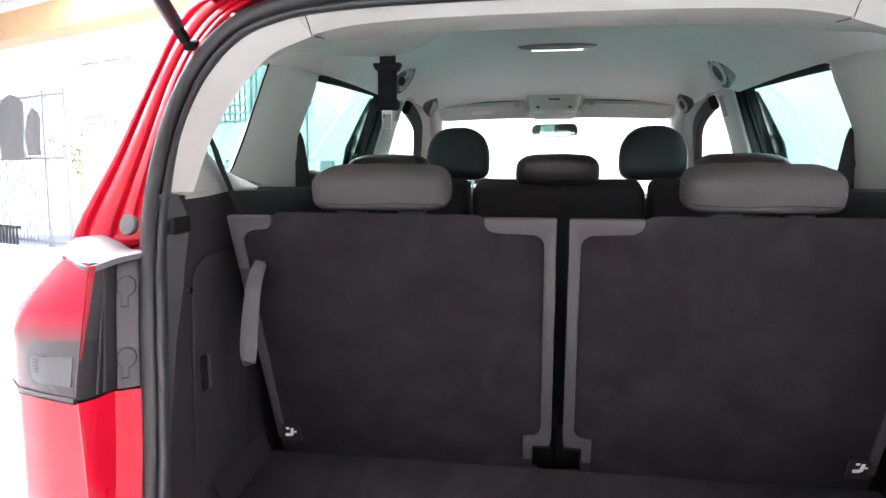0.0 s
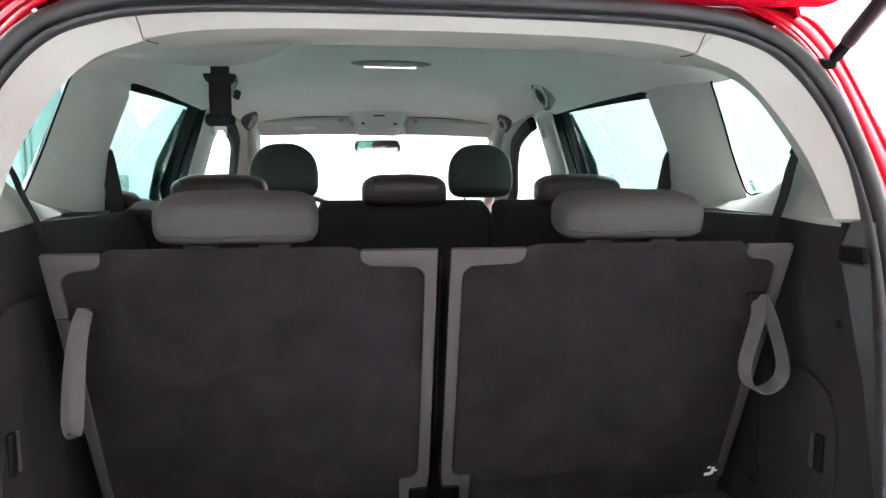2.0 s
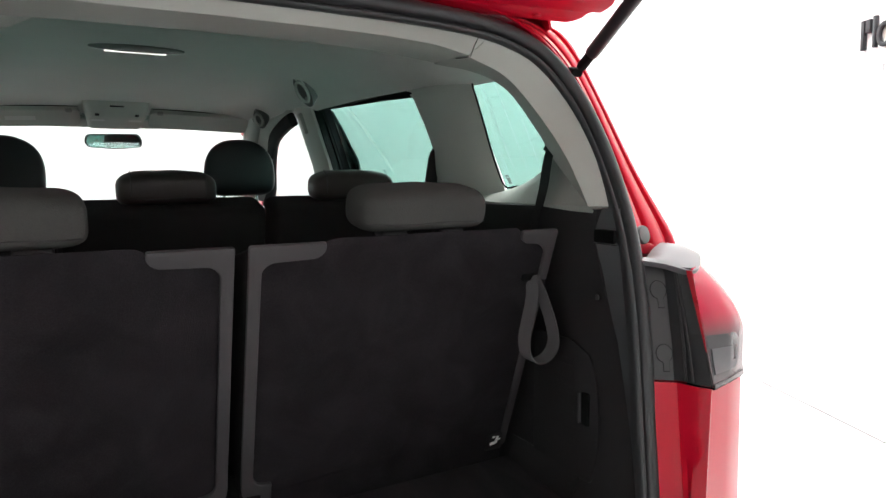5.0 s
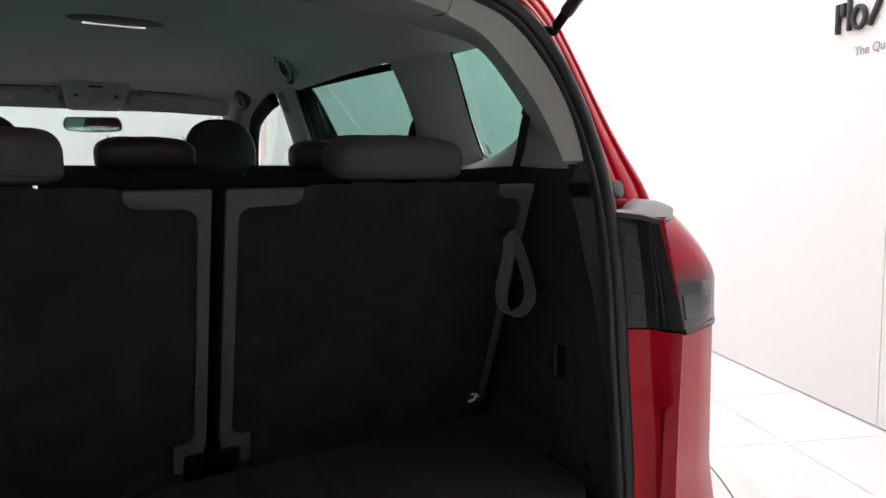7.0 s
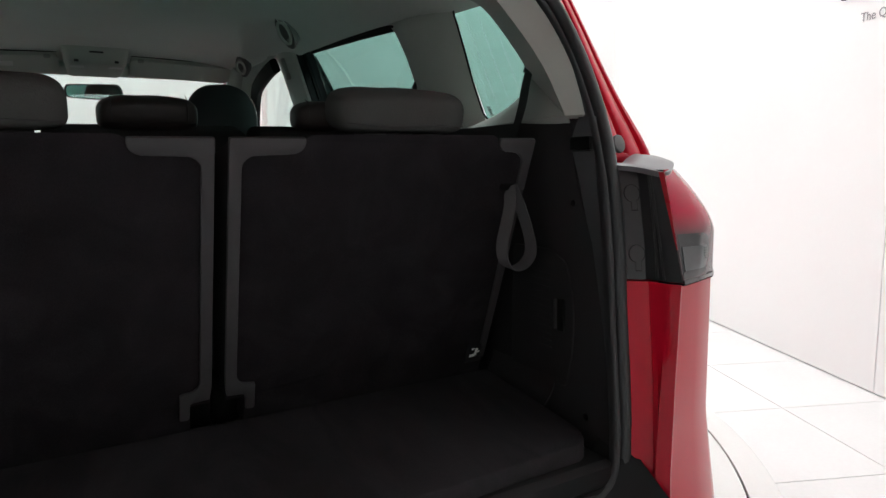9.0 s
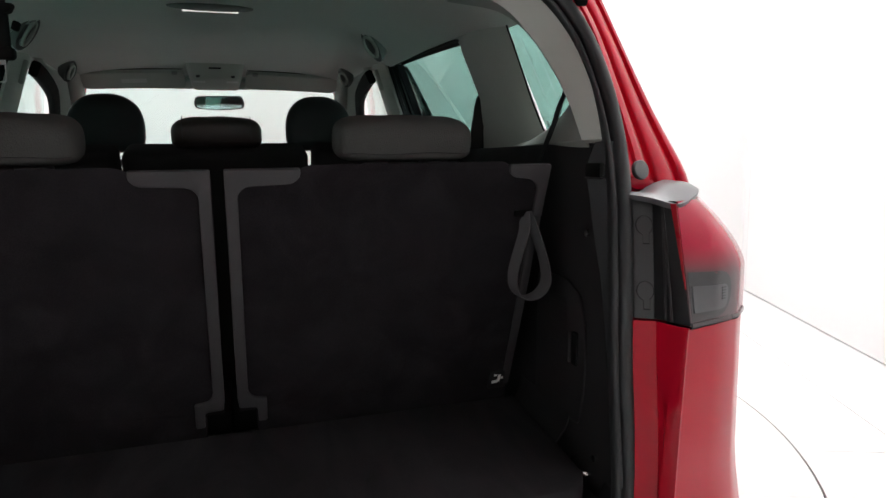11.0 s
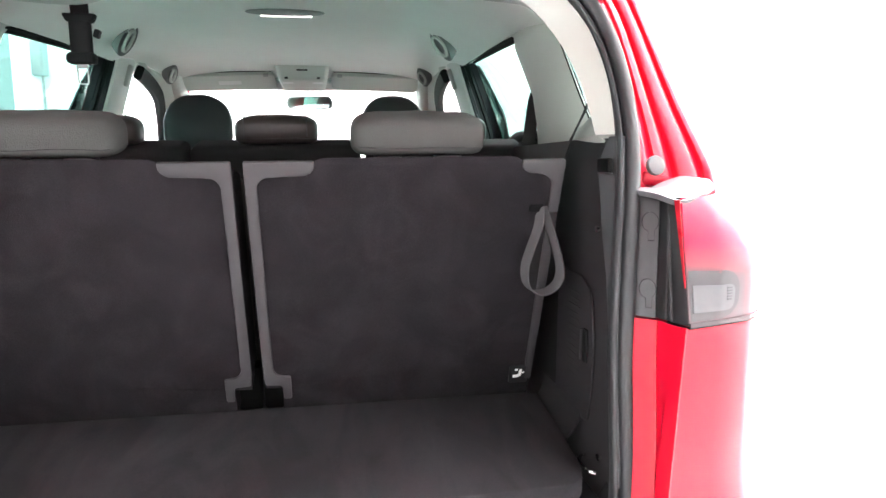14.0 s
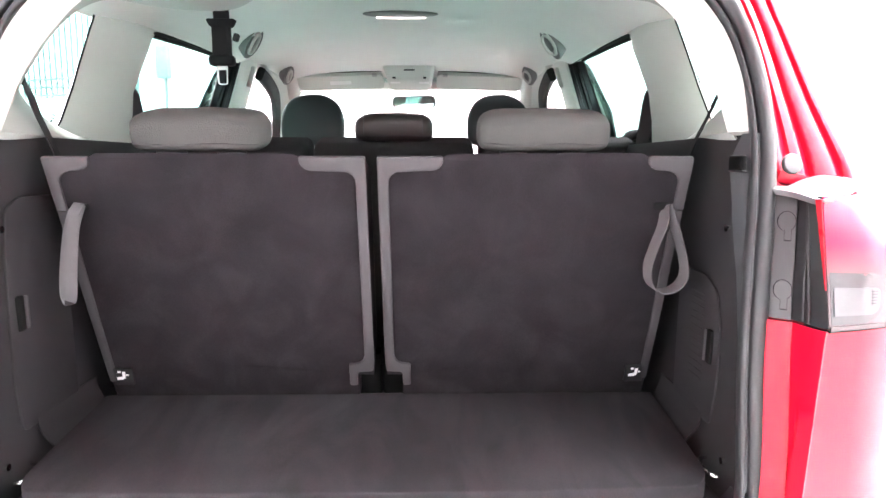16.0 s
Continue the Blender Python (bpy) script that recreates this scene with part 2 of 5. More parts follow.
def grid(rows, close_rows=False, close_cols=False, caps=False):
    """A mesh through rows of points."""
    bm = bmesh.new()
    vs = [[bm.verts.new(p) for p in row] for row in rows]
    nr, nc = len(vs), len(vs[0])
    for i in range(nr if close_rows else nr - 1):
        for j in range(nc if close_cols else nc - 1):
            quad = [vs[i][j], vs[i][(j + 1) % nc], vs[(i + 1) % nr][(j + 1) % nc], vs[(i + 1) % nr][j]]
            bm.faces.new(quad)
    if caps:
        bm.faces.new(vs[0])
        bm.faces.new(vs[-1])
    return bm


def thicken(bm, t):
    """Give an open sheet a thickness along its normals."""
    bmesh.ops.recalc_face_normals(bm, faces=bm.faces)
    bmesh.ops.solidify(bm, geom=bm.faces[:], thickness=t)
    return bm


def spline(pts, n):
    """n points on a smooth line through pts."""
    P = np.array(pts, float)
    P = np.vstack([2 * P[0] - P[1], P, 2 * P[-1] - P[-2]])
    u = np.linspace(0, len(P) - 3 - 1e-9, n)
    i = u.astype(int)
    f = (u - i)[:, None]
    a, b, c, d = P[i], P[i + 1], P[i + 2], P[i + 3]
    return 0.5 * (2 * b + (c - a) * f + (2 * a - 5 * b + 4 * c - d) * f**2 + (3 * b - a - 3 * c + d) * f**3)


def sweep(path, profile, side, close=False, caps=True):
    """A closed profile of (u, v) swept along a path: u along the side vector at each point, v along side x tangent."""
    path = np.array(path, float)
    n = len(path)
    rows = []
    for i in range(n):
        t = path[(i + 1) % n] - path[i - 1] if close else path[min(i + 1, n - 1)] - path[max(i - 1, 0)]
        t = t / np.linalg.norm(t)
        s = np.array(side(i) if callable(side) else side, float)
        s = s - t * (s @ t)
        s = s / np.linalg.norm(s)
        w = np.cross(s, t)
        rows.append([tuple(path[i] + u * s + v * w) for u, v in profile])
    return grid(rows, close_rows=close, close_cols=True, caps=caps and not close)


def round_profile(w, h, r, n=4):
    """A rounded rectangle as a closed list of (u, v)."""
    out = []
    for cx, cy, a0 in ((w / 2 - r, h / 2 - r, 0), (-w / 2 + r, h / 2 - r, 90), (-w / 2 + r, -h / 2 + r, 180), (w / 2 - r, -h / 2 + r, 270)):
        for k in range(n + 1):
            a = radians(a0 + 90 * k / n)
            out.append((cx + r * math.cos(a), cy + r * math.sin(a)))
    return out


def ring(r, n=10):
    return [(r * math.cos(2 * math.pi * k / n), r * math.sin(2 * math.pi * k / n)) for k in range(n)]


def rounded_poly(pts, r, n=4):
    """A polygon with its corners rounded; r one radius or one for each corner."""
    out, k = [], len(pts)
    for i in range(k):
        p, a, b = Vector(pts[i]), Vector(pts[i - 1]), Vector(pts[(i + 1) % k])
        ri = r[i] if isinstance(r, (list, tuple)) else r
        if ri <= 0:
            out.append(tuple(p))
            continue
        da, db = (a - p), (b - p)
        q = min(ri, 0.48 * da.length, 0.48 * db.length)
        s, e = p + da.normalized() * q, p + db.normalized() * q
        for j in range(n + 1):
            t = j / n
            out.append(tuple((1 - t) ** 2 * s + 2 * t * (1 - t) * p + t * t * e))
    return out


def plate(poly, depth, place, bevel=0.0, cuts=()):
    """A flat polygon (u, v) with thickness, mapped by place(u, v, w), w from 0 to depth. cuts: values of v at which it may bend."""
    bm = bmesh.new()
    f = bm.faces.new([bm.verts.new((u, v, 0)) for u, v in poly])
    ex = bmesh.ops.extrude_face_region(bm, geom=[f])
    top = [v for v in ex["geom"] if isinstance(v, bmesh.types.BMVert)]
    bmesh.ops.translate(bm, vec=(0, 0, depth), verts=top)
    bmesh.ops.recalc_face_normals(bm, faces=bm.faces)
    if bevel:
        flat = [fc for fc in bm.faces if abs(fc.normal.z) > 0.9 and fc.calc_center_median().z > depth / 2]
        bmesh.ops.bevel(bm, geom=list({e for fc in flat for e in fc.edges}), offset=bevel, segments=2, profile=0.5, affect="EDGES", clamp_overlap=True)
    for c in cuts:
        bmesh.ops.bisect_plane(bm, geom=bm.verts[:] + bm.edges[:] + bm.faces[:], plane_co=(0, c, 0), plane_no=(0, 1, 0))
    for v in bm.verts:
        v.co = place(*v.co)
    return bm


def mirrored(bm):
    other = bm.copy()
    bmesh.ops.scale(other, vec=(-1, 1, 1), verts=other.verts)
    bmesh.ops.reverse_faces(other, faces=other.faces)
    return other


def pair(name, bm, mat, parent, label="", **kw):
    """The same part on the car's other flank."""
    other = mirrored(bm)
    return part(name, bm, mat, parent, label, **kw), part(name, other, mat, parent, label, **kw)


def lerp_table(table):
    def f(v):
        if v <= table[0][0]:
            return table[0][1]
        for (a, x), (b, y) in zip(table, table[1:]):
            if v <= b:
                return x + (y - x) * (v - a) / (b - a)
        return table[-1][1]
    return f


def text_mesh(body, size, depth, m):
    cu = bpy.data.curves.new("lettering", "FONT")
    cu.body, cu.size, cu.extrude = body, size, depth
    tmp = bpy.data.objects.new("lettering", cu)
    scene.collection.objects.link(tmp)
    bpy.context.view_layer.update()
    me = bpy.data.meshes.new_from_object(tmp.evaluated_get(bpy.context.evaluated_depsgraph_get()))
    bpy.data.objects.remove(tmp)
    bm = bmesh.new()
    bm.from_mesh(me)
    bpy.data.meshes.remove(me)
    return move(bm, m)


# ---- the room ----
RIGHT, FRONT, LEFT, BACK = 2.46, 4.71, -16.5, -5.0
JAMB, LINTEL = -5.33, 3.38


def block(name, x0, x1, y0, y1, z0, z1, mat, label, category="wall", r=0.0, kind="structure", parent=None):
    bm = rbox(x1 - x0, y1 - y0, z1 - z0, r, 2, ROOM @ pose((x0 + x1) / 2, (y0 + y1) / 2, (z0 + z1) / 2))
    ob = part(name, bm, mat, parent, "" if parent else label, smooth=False)
    return ob if parent else tagged(ob, label, category, kind=kind)


wall_east = block("wall_east", RIGHT + 0.004, RIGHT + 0.16, BACK, FRONT, 0, CEILING, GROUT, "white panelled showroom wall beside the turntable")
wall_front = block("wall_front", JAMB, RIGHT + 0.16, FRONT, FRONT + 0.2, 0, CEILING, PAINTWHITE, "plain white showroom wall ahead of the car")
block("wall_lintel", LEFT, JAMB, FRONT, FRONT + 0.2, LINTEL + 0.42, CEILING, PAINTWHITE, "white wall strip above the wide open gateway")
block("wall_west", LEFT - 0.16, LEFT, BACK, FRONT + 0.2, 0, CEILING, PAINTWHITE, "plain white far wall of the showroom")
block("wall_back", LEFT - 0.16, RIGHT + 0.16, BACK - 0.16, BACK, 0, CEILING, PAINTWHITE, "plain white rear wall of the showroom")
block("ceiling", LEFT - 0.16, RIGHT + 0.16, BACK - 0.16, FRONT + 0.2, CEILING, CEILING + 0.15, PAINTWHITE, "plain white showroom ceiling with added flat lamps", "ceiling")
timber = block("gateway_beam", LEFT, JAMB + 0.1, FRONT - 0.12, FRONT + 0.32, LINTEL, LINTEL + 0.42, WOOD, "pale orange timber beam over the open gateway", "beam", 0.01)

# jamb of the gateway: folded sliding-door leaves in blue-grey metal
jamb = thing("sliding_door", "blue-grey metal sliding door folded beside the open gateway", "door", at=tuple(ROOM @ Vector((JAMB, FRONT, 0))))
for k in range(3):
    part("door_leaf", rbox(0.055, 0.34, LINTEL - 0.02, 0.012, 2, ROOM @ pose(JAMB - 0.04 - 0.085 * k, FRONT - 0.19, LINTEL / 2)), GREYPAINT, jamb)
part("rail", rbox(0.40, 0.05, 0.06, 0.008, 2, ROOM @ pose(JAMB - 0.15, FRONT - 0.385, LINTEL - 0.05)), STEEL, jamb)

# showroom floor with 60 cm tiles laid along the wall
floor_bm = rbox(RIGHT - LEFT + 0.3, FRONT - BACK + 0.5, 0.1, 0, 1, ROOM @ pose((RIGHT + LEFT) / 2, (FRONT + BACK) / 2, -0.056))
floor = tagged(part("floor", floor_bm, GROUT, None, smooth=False), "white tiled showroom floor with thin grey joints", "floor", kind="structure")
ground_bm = bmesh.new()
bmesh.ops.create_grid(ground_bm, x_segments=4, y_segments=4, size=400, matrix=pose(0, 0, -0.11))
tagged(part("ground", ground_bm, CONCRETE, None, smooth=False), "pale concrete yard outside the gateway", "ground", kind="structure")

TABLE_AT, TABLE_R = Vector((0.0, 1.85, 0)), 2.258
turntable = thing("turntable", "round off-white car turntable set in the floor", "turntable", at=(0, 1.85, 0))
part("disc", cyl(TABLE_R - 0.004, 0.016, 160, pose(0, 1.85, 0.008), bevel=0.002), TURN, turntable)
rim_rows = [[(r * math.cos(a), 1.85 + r * math.sin(a), z) for r, z in ((TABLE_R + 0.004, 0.001), (TABLE_R + 0.004, 0.014), (TABLE_R + 0.02, 0.016), (TABLE_R + 0.10, 0.006), (TABLE_R + 0.11, 0.001))] for a in np.linspace(0, 2 * math.pi, 161)[:-1]]
part("rim", grid(rim_rows, close_rows=True), TURN, turntable, "pale ramped edge ring")
gap_rows = [[(r * math.cos(a), 1.85 + r * math.sin(a), 0.003) for r in (TABLE_R - 0.0045, TABLE_R + 0.0045)] for a in np.linspace(0, 2 * math.pi, 161)[:-1]]
part("gap", grid(gap_rows, close_rows=True), SEAM, turntable, "dark gap round the disc")

# frames round the added lamps of the ceiling, all out of view
for lx, ly in LAMPS:
    fixture = thing("added_ceiling_light", "added flat rectangular ceiling lamp, out of view", "ceiling light", "ceiling lamps", at=tuple(ROOM @ Vector((lx, ly, CEILING))))
    fr = bmesh.new()
    for sx, sy, ox, oy in ((1.3, 0.04, 0, 1.23), (1.3, 0.04, 0, -1.23), (0.04, 2.42, 0.63, 0), (0.04, 2.42, -0.63, 0)):
        b = rbox(sx, sy, 0.07, 0.006, 1, ROOM @ pose(lx + ox, ly + oy, CEILING - 0.035))
        tmp = bpy.data.meshes.new("rim")
        b.to_mesh(tmp)
        b.free()
        fr.from_mesh(tmp)
        bpy.data.meshes.remove(tmp)
    part("frame", fr, STEEL, fixture, smooth=False)

# ---- yard outside the gateway ----
FY = 5.15


def bars(parent, u0, u1, step, z0, z1):
    first = part("bar", rbox(0.018, 0.018, z1 - z0, 0.0, 1), STEEL, parent, smooth=False)
    n = int((u1 - u0) / step)
    for k in range(n + 1):
        b = first if k == 0 else first.copy()
        if k:
            scene.collection.objects.link(b)
        b.matrix_basis = ROOM @ pose(u0 + step * k, FY, (z0 + z1) / 2)


fence = thing("yard_fence", "tall pale steel bar fence standing outside the gateway", "fence", at=tuple(ROOM @ Vector((-13, FY, 0))))
for u in (-16.2, -13.9, -11.45, -10.78):
    part("post", rbox(0.07, 0.07, 2.75, 0.008, 1, ROOM @ pose(u, FY, 1.27)), STEEL, fence)
for z in (0.06, 1.50, 2.55):
    part("rail", rbox(5.4, 0.035, 0.045, 0.005, 1, ROOM @ pose(-13.5, FY - 0.03, z)), STEEL, fence)
bars(fence, -16.1, -11.6, 0.12, 0.0, 2.62)
gate = thing("yard_gate", "white sheet-metal yard gate with steel bars above", "gate", at=tuple(ROOM @ Vector((-8, FY, 0))))
part("lower_panel", rbox(4.2, 0.04, 1.95, 0.006, 1, ROOM @ pose(-8.2, FY, 0.92)), PAINTWHITE, gate)
for z in (1.92, 2.02, 2.12, 2.95):
    part("rail", rbox(4.2, 0.03, 0.03, 0.004, 1, ROOM @ pose(-8.2, FY - 0.03, z)), STEEL, gate)
bars(gate, -10.2, -6.1, 0.10, 1.85, 3.0)
for sx, sz, x, z, lb in ((0.85, 1.15, -12.40, 2.05, "dark grey sheet hung over the yard fence"), (0.46, 0.80, -11.66, 1.95, "grey sheet hung over the yard fence")):
    rows = [[(x + sx * (u / 8 - 0.5), FY - 0.08 - 0.02 * math.sin(u * 0.9 + v * 0.4), z + sz * (v / 8 - 0.5) + 0.20 * (math.sin(math.pi * u / 8) ** 0.6 - 1) * (v / 8) ** 2) for u in range(9)] for v in range(9)]
    tagged(part("rubber_mat", move(thicken(grid(rows), 0.012), ROOM), BUFFER, None), lb, "sheet")
crate = thing("crate", "dark slatted crate standing by the yard fence", "crate", at=tuple(ROOM @ Vector((-12.7, 4.95, 0))))
for k in range(8):
    part("slat", rbox(0.05, 0.03, 0.42, 0.004, 1, ROOM @ pose(-12.95 + 0.12 * k, 4.90, 0.12)), MIDPLASTIC, crate)
for z in (-0.06, 0.30):
    part("board", rbox(0.98, 0.035, 0.05, 0.004, 1, ROOM @ pose(-12.53, 4.935, z)), MIDPLASTIC, crate)
hedge_bm = bmesh.new()
rnd = random.Random(4)
for k in range(420):
    c = Vector((rnd.gauss(-17.0, 0.35), rnd.gauss(8.85, 0.3), 1.7 + rnd.gauss(0, 0.35)))
    m = ROOM @ Matrix.Translation(c) @ Euler((rnd.random() * 6, rnd.random() * 6, rnd.random() * 6)).to_matrix().to_4x4()
    s = rnd.uniform(0.03, 0.08)
    hedge_bm.faces.new([hedge_bm.verts.new(m @ Vector(p)) for p in ((-s, 0, 0), (0, -s * 0.4, 0), (s, 0, 0), (0, s * 0.4, 0))])
hedge = part("hedge", hedge_bm, LEAF, None, smooth=False)
tagged(hedge, "sparse green shrub behind the yard fence", "shrub", kind="stuff")
part("trunk", cyl(0.04, 1.8, 8, ROOM @ pose(-17.0, 8.85, 0.79), 0.02), WOOD, hedge)
house = thing("yard_building", "plain white building beyond the yard fence", "building", at=tuple(ROOM @ Vector((-12, 20, 0))))
part("wall", rbox(26, 6, 7, 0, 1, ROOM @ pose(-12, 20, 3.4)), PAINTWHITE, house, smooth=False)
part("roof", rbox(26.6, 6.6, 0.3, 0.05, 1, ROOM @ pose(-12, 20, 7.05)), STEEL, house, smooth=False)

# boxes on the wall ahead
for u, z, w, h, lb in ((-4.66, 1.28, 0.16, 0.16, "small grey switch box on the white wall"), (-4.98, 2.15, 0.15, 0.34, "pale grey junction box on the white wall")):
    box = thing("switch_box", lb, "switch box", at=tuple(ROOM @ Vector((u, FRONT, z))))
    part("case", rbox(w, 0.07, h, 0.01, 2, ROOM @ pose(u, FRONT - 0.036, z)), GREYPAINT, box)
    part("lid", rbox(w - 0.02, 0.012, h - 0.02, 0.004, 2, ROOM @ pose(u, FRONT - 0.076, z)), STEEL, box)
part("conduit", cyl(0.012, 2.4, 8, ROOM @ pose(-4.98, FRONT - 0.014, 3.5 - 1.2 + 0.75 - 0.5)), STEEL, box)

# lettering on the panelled wall
WALL_S0 = (ROOM.inverted() @ Vector((2.89, 0.505, 0))).y
logo = thing("wall_logo", "dark raised logo shapes on the white wall", "sign", at=tuple(ROOM @ Vector((RIGHT, WALL_S0 + 0.1, 1.8))))


def logo_bar(name, s, z, w, h, lean=0.0):
    part(name, rbox(0.02, w, h, 0.004, 2, ROOM @ pose(RIGHT - 0.023, WALL_S0 + s, z, lean)), DARKMETAL, logo)


logo_bar("upright", 0.338, 1.834, 0.022, 0.135)
logo_bar("block", 0.306, 1.870, 0.030, 0.060)
logo_bar("upright", 0.268, 1.838, 0.018, 0.140)
ring_rows = []
for k in range(25):
    a = 2 * math.pi * k / 24
    ring_rows.append((RIGHT - 0.024, WALL_S0 + 0.208 + 0.036 * math.cos(a), 1.816 + 0.046 * math.sin(a)))
part("loop", move(sweep(ring_rows[:-1], round_profile(0.016, 0.02, 0.003, 2), (1, 0, 0), close=True), ROOM), DARKMETAL, logo)
logo_bar("stroke", 0.118, 1.815, 0.022, 0.115, 30)
tagline = text_mesh("The Qua", 0.056, 0.0005, ROOM @ pose(RIGHT - 0.0155, WALL_S0 + 0.238, 1.650, 90, 0, -90))
tagged(part("wall_tagline", tagline, PRINT, None, smooth=False), "thin grey slogan lettering under the wall logo", "lettering")


# ---- the car ----
car = thing("car", "red people carrier with its tailgate open, standing on the turntable", "car", at=(0, 1.85, 0.016))
WIN = lerp_table([(0.95, 0.868), (1.07, 0.864), (1.17, 0.845), (1.30, 0.775), (1.434, 0.702), (1.50, 0.660), (1.56, 0.600)])
SKIN = lerp_table([(0.20, 0.840), (0.35, 0.895), (0.60, 0.925), (0.85, 0.925), (1.00, 0.888), (1.07, 0.873), (1.17, 0.866), (1.30, 0.803), (1.434, 0.730), (1.50, 0.690), (1.58, 0.610)])
WIDER = lerp_table([(0.5, 0.0), (0.8, 0.02), (1.1, 0.045), (1.685, 0.085), (2.4, 0.085), (3.3, 0.05), (3.9, 0.0)])
HIGHER = lerp_table([(1.0, 0.0), (1.07, 0.35), (1.30, 1.0)])


def bulge(y, z):
    """How far the doors stand out beyond the rear quarter, seen from above."""
    return WIDER(y) * HIGHER(z)


BENDS = (0.35, 0.60, 0.85, 1.00, 1.07, 1.17, 1.30, 1.434, 1.50)

# rubber seal round the tailgate opening: centre line of the right half, from the top middle down
SEAL = [(0.0, 0.075, 1.473), (0.20, 0.072, 1.471), (0.36, 0.066, 1.465), (0.478, 0.060, 1.449), (0.562, 0.048, 1.410), (0.616, 0.022, 1.336), (0.633, -0.028, 1.237), (0.627, -0.084, 1.131),
        (0.608, -0.132, 1.030), (0.590, -0.166, 0.920), (0.581, -0.184, 0.800), (0.581, -0.194, 0.690), (0.582, -0.199, 0.600), (0.574, -0.203, 0.545), (0.545, -0.207, 0.510), (0.48, -0.209, 0.494), (0.25, -0.211, 0.488), (0.0, -0.212, 0.486)]
half = spline(SEAL, 70)
seal_path = np.vstack([half[:-1], (half * [-1, 1, 1])[::-1][:-1]])
centre = np.array([0, 0, 1.0])


def seal_out(i):
    """The way outward from the opening at a point of the seal."""
    p = seal_path[i]
    d = np.array([p[0], 0.0, p[2] - 1.0])
    return d / np.linalg.norm(d)


# a double-lipped profile: u outward, v across (towards the rear)
lips = [(-0.020, 0.012), (-0.0215, 0.002), (-0.0205, -0.004), (-0.0175, -0.0075), (-0.0145, -0.0075), (-0.0120, -0.004), (-0.0105, 0.0015), (-0.0090, 0.0015), (-0.0078, -0.005), (-0.005, -0.0105), (0.000, -0.0135), (0.006, -0.0135), (0.0115, -0.0105), (0.0155, -0.005), (0.0168, 0.001), (0.0155, 0.012)]
part("door_seal", sweep(seal_path, lips, seal_out, close=True), RUBBER, car, "black double-lipped rubber seal", angle=50)

# ---- rear corner of the body, in stations over the height ----
# plan of the flank behind the rear wheel: jamb, two steps, edge of the corner, rounded corner, flank
SEAL_Z = [0.55, 0.69, 0.80, 0.92, 1.03, 1.13]
SEAL_X = [0.576, 0.581, 0.581, 0.590, 0.608, 0.624]
SEAL_Y = [-0.204, -0.194, -0.184, -0.166, -0.132, -0.084]


def corner_plan(z):
    sx, sy = float(np.interp(z, SEAL_Z, SEAL_X)), float(np.interp(z, SEAL_Z, SEAL_Y))
    ex = float(np.interp(z, [0.25, 0.55, 0.70, 0.866, 1.04], [0.605, 0.612, 0.628, 0.642, 0.651]))
    ey = float(np.interp(z, [0.25, 0.55, 0.70, 0.866, 1.04], [-0.295, -0.275, -0.265, -0.260, -0.208]))
    k = min(max((z - 0.94) / 0.105, 0), 1) ** 1.5
    low = 0.035 * min(max((0.62 - z) / 0.2, 0), 1)
    wide = [(0.695, -0.246), (0.752, -0.228), (0.795, -0.193), (0.822, -0.140), (0.842, -0.075), (0.860, 0.0), (0.876, 0.10), (0.888, 0.20)]
    high = [(0.690, -0.190), (0.722, -0.166), (0.748, -0.136), (0.775, -0.092), (0.803, -0.044), (0.835, 0.02), (0.862, 0.10), (0.880, 0.20)]
    outer = [(a + (c - a) * k + low * min(1, n / 3), b + (d - b) * k - low * 0.6 * max(0, 1 - n / 5)) for n, ((a, b), (c, d)) in enumerate(zip(wide, high))]
    px, py = sx + 0.034, sy - 0.030
    return [(sx + 0.010, sy - 0.006), (sx + 0.016, sy - 0.014), (px, py), (px + 0.003, py + 0.004), (px + 0.009, py - 0.014), (ex - 0.009, ey + 0.018), (ex, ey)] + outer


def corner_strip(z0, z1, a, b, n=10, lift=0.0, rows=None):
    zs = np.linspace(z0, z1, n) if rows is None else rows
    out = []
    for z in zs:
        pts = corner_plan(z)[a:b]
        out.append([(x + lift * 0.5, y - lift, z) for x, y in pts])
    return grid(out)


LAMP_Z0, LAMP_Z1 = 0.866, 1.045
# below the lamp: red jamb and bumper
pair("jamb_panel", thicken(corner_strip(0.50, LAMP_Z0 - 0.003, 0, 7, 14), 0.004), RED, car, angle=25)
pair("bumper_corner", thicken(corner_strip(0.22, LAMP_Z0 - 0.003, 6, 15, 18), 0.004), RED, car, angle=30)
# beside the lamp: grey plate, black ribs
pair("jamb_plate", thicken(corner_strip(LAMP_Z0, LAMP_Z1 + 0.004, 0, 3, 40), 0.003), PLATE, car, "satin grey plastic plate", angle=12)
pair("jamb_rib", thicken(corner_strip(LAMP_Z0, LAMP_Z1, 2, 5, 40), 0.001), RIBBLACK, car, "black ribbed plastic strip", angle=25)
COVER = [(math.cos(radians(a)) * 0.0118, math.sin(radians(a)) * 0.0140) for a in range(-60, 241, 20)] + [(-0.002, -0.0135), (-0.002, -0.027), (0.0065, -0.027), (0.0065, -0.0125)]
for z in (1.006, 0.908):
    def on_plate(u, v, w):
        x, y = corner_plan(z + v)[1]
        return (x + 0.0085 + u * 0.75, y - 0.0078 - w - u * 0.66, z + v)

    pair("bolt_gap", plate([(u * 1.12, v * 1.06) for u, v in COVER], 0.0006, on_plate, cuts=(-0.01,)), SEAM, car, smooth=False)
    pair("bolt_cover", plate(COVER, 0.0011, on_plate, cuts=(-0.01,)), PLATE, car, smooth=False)

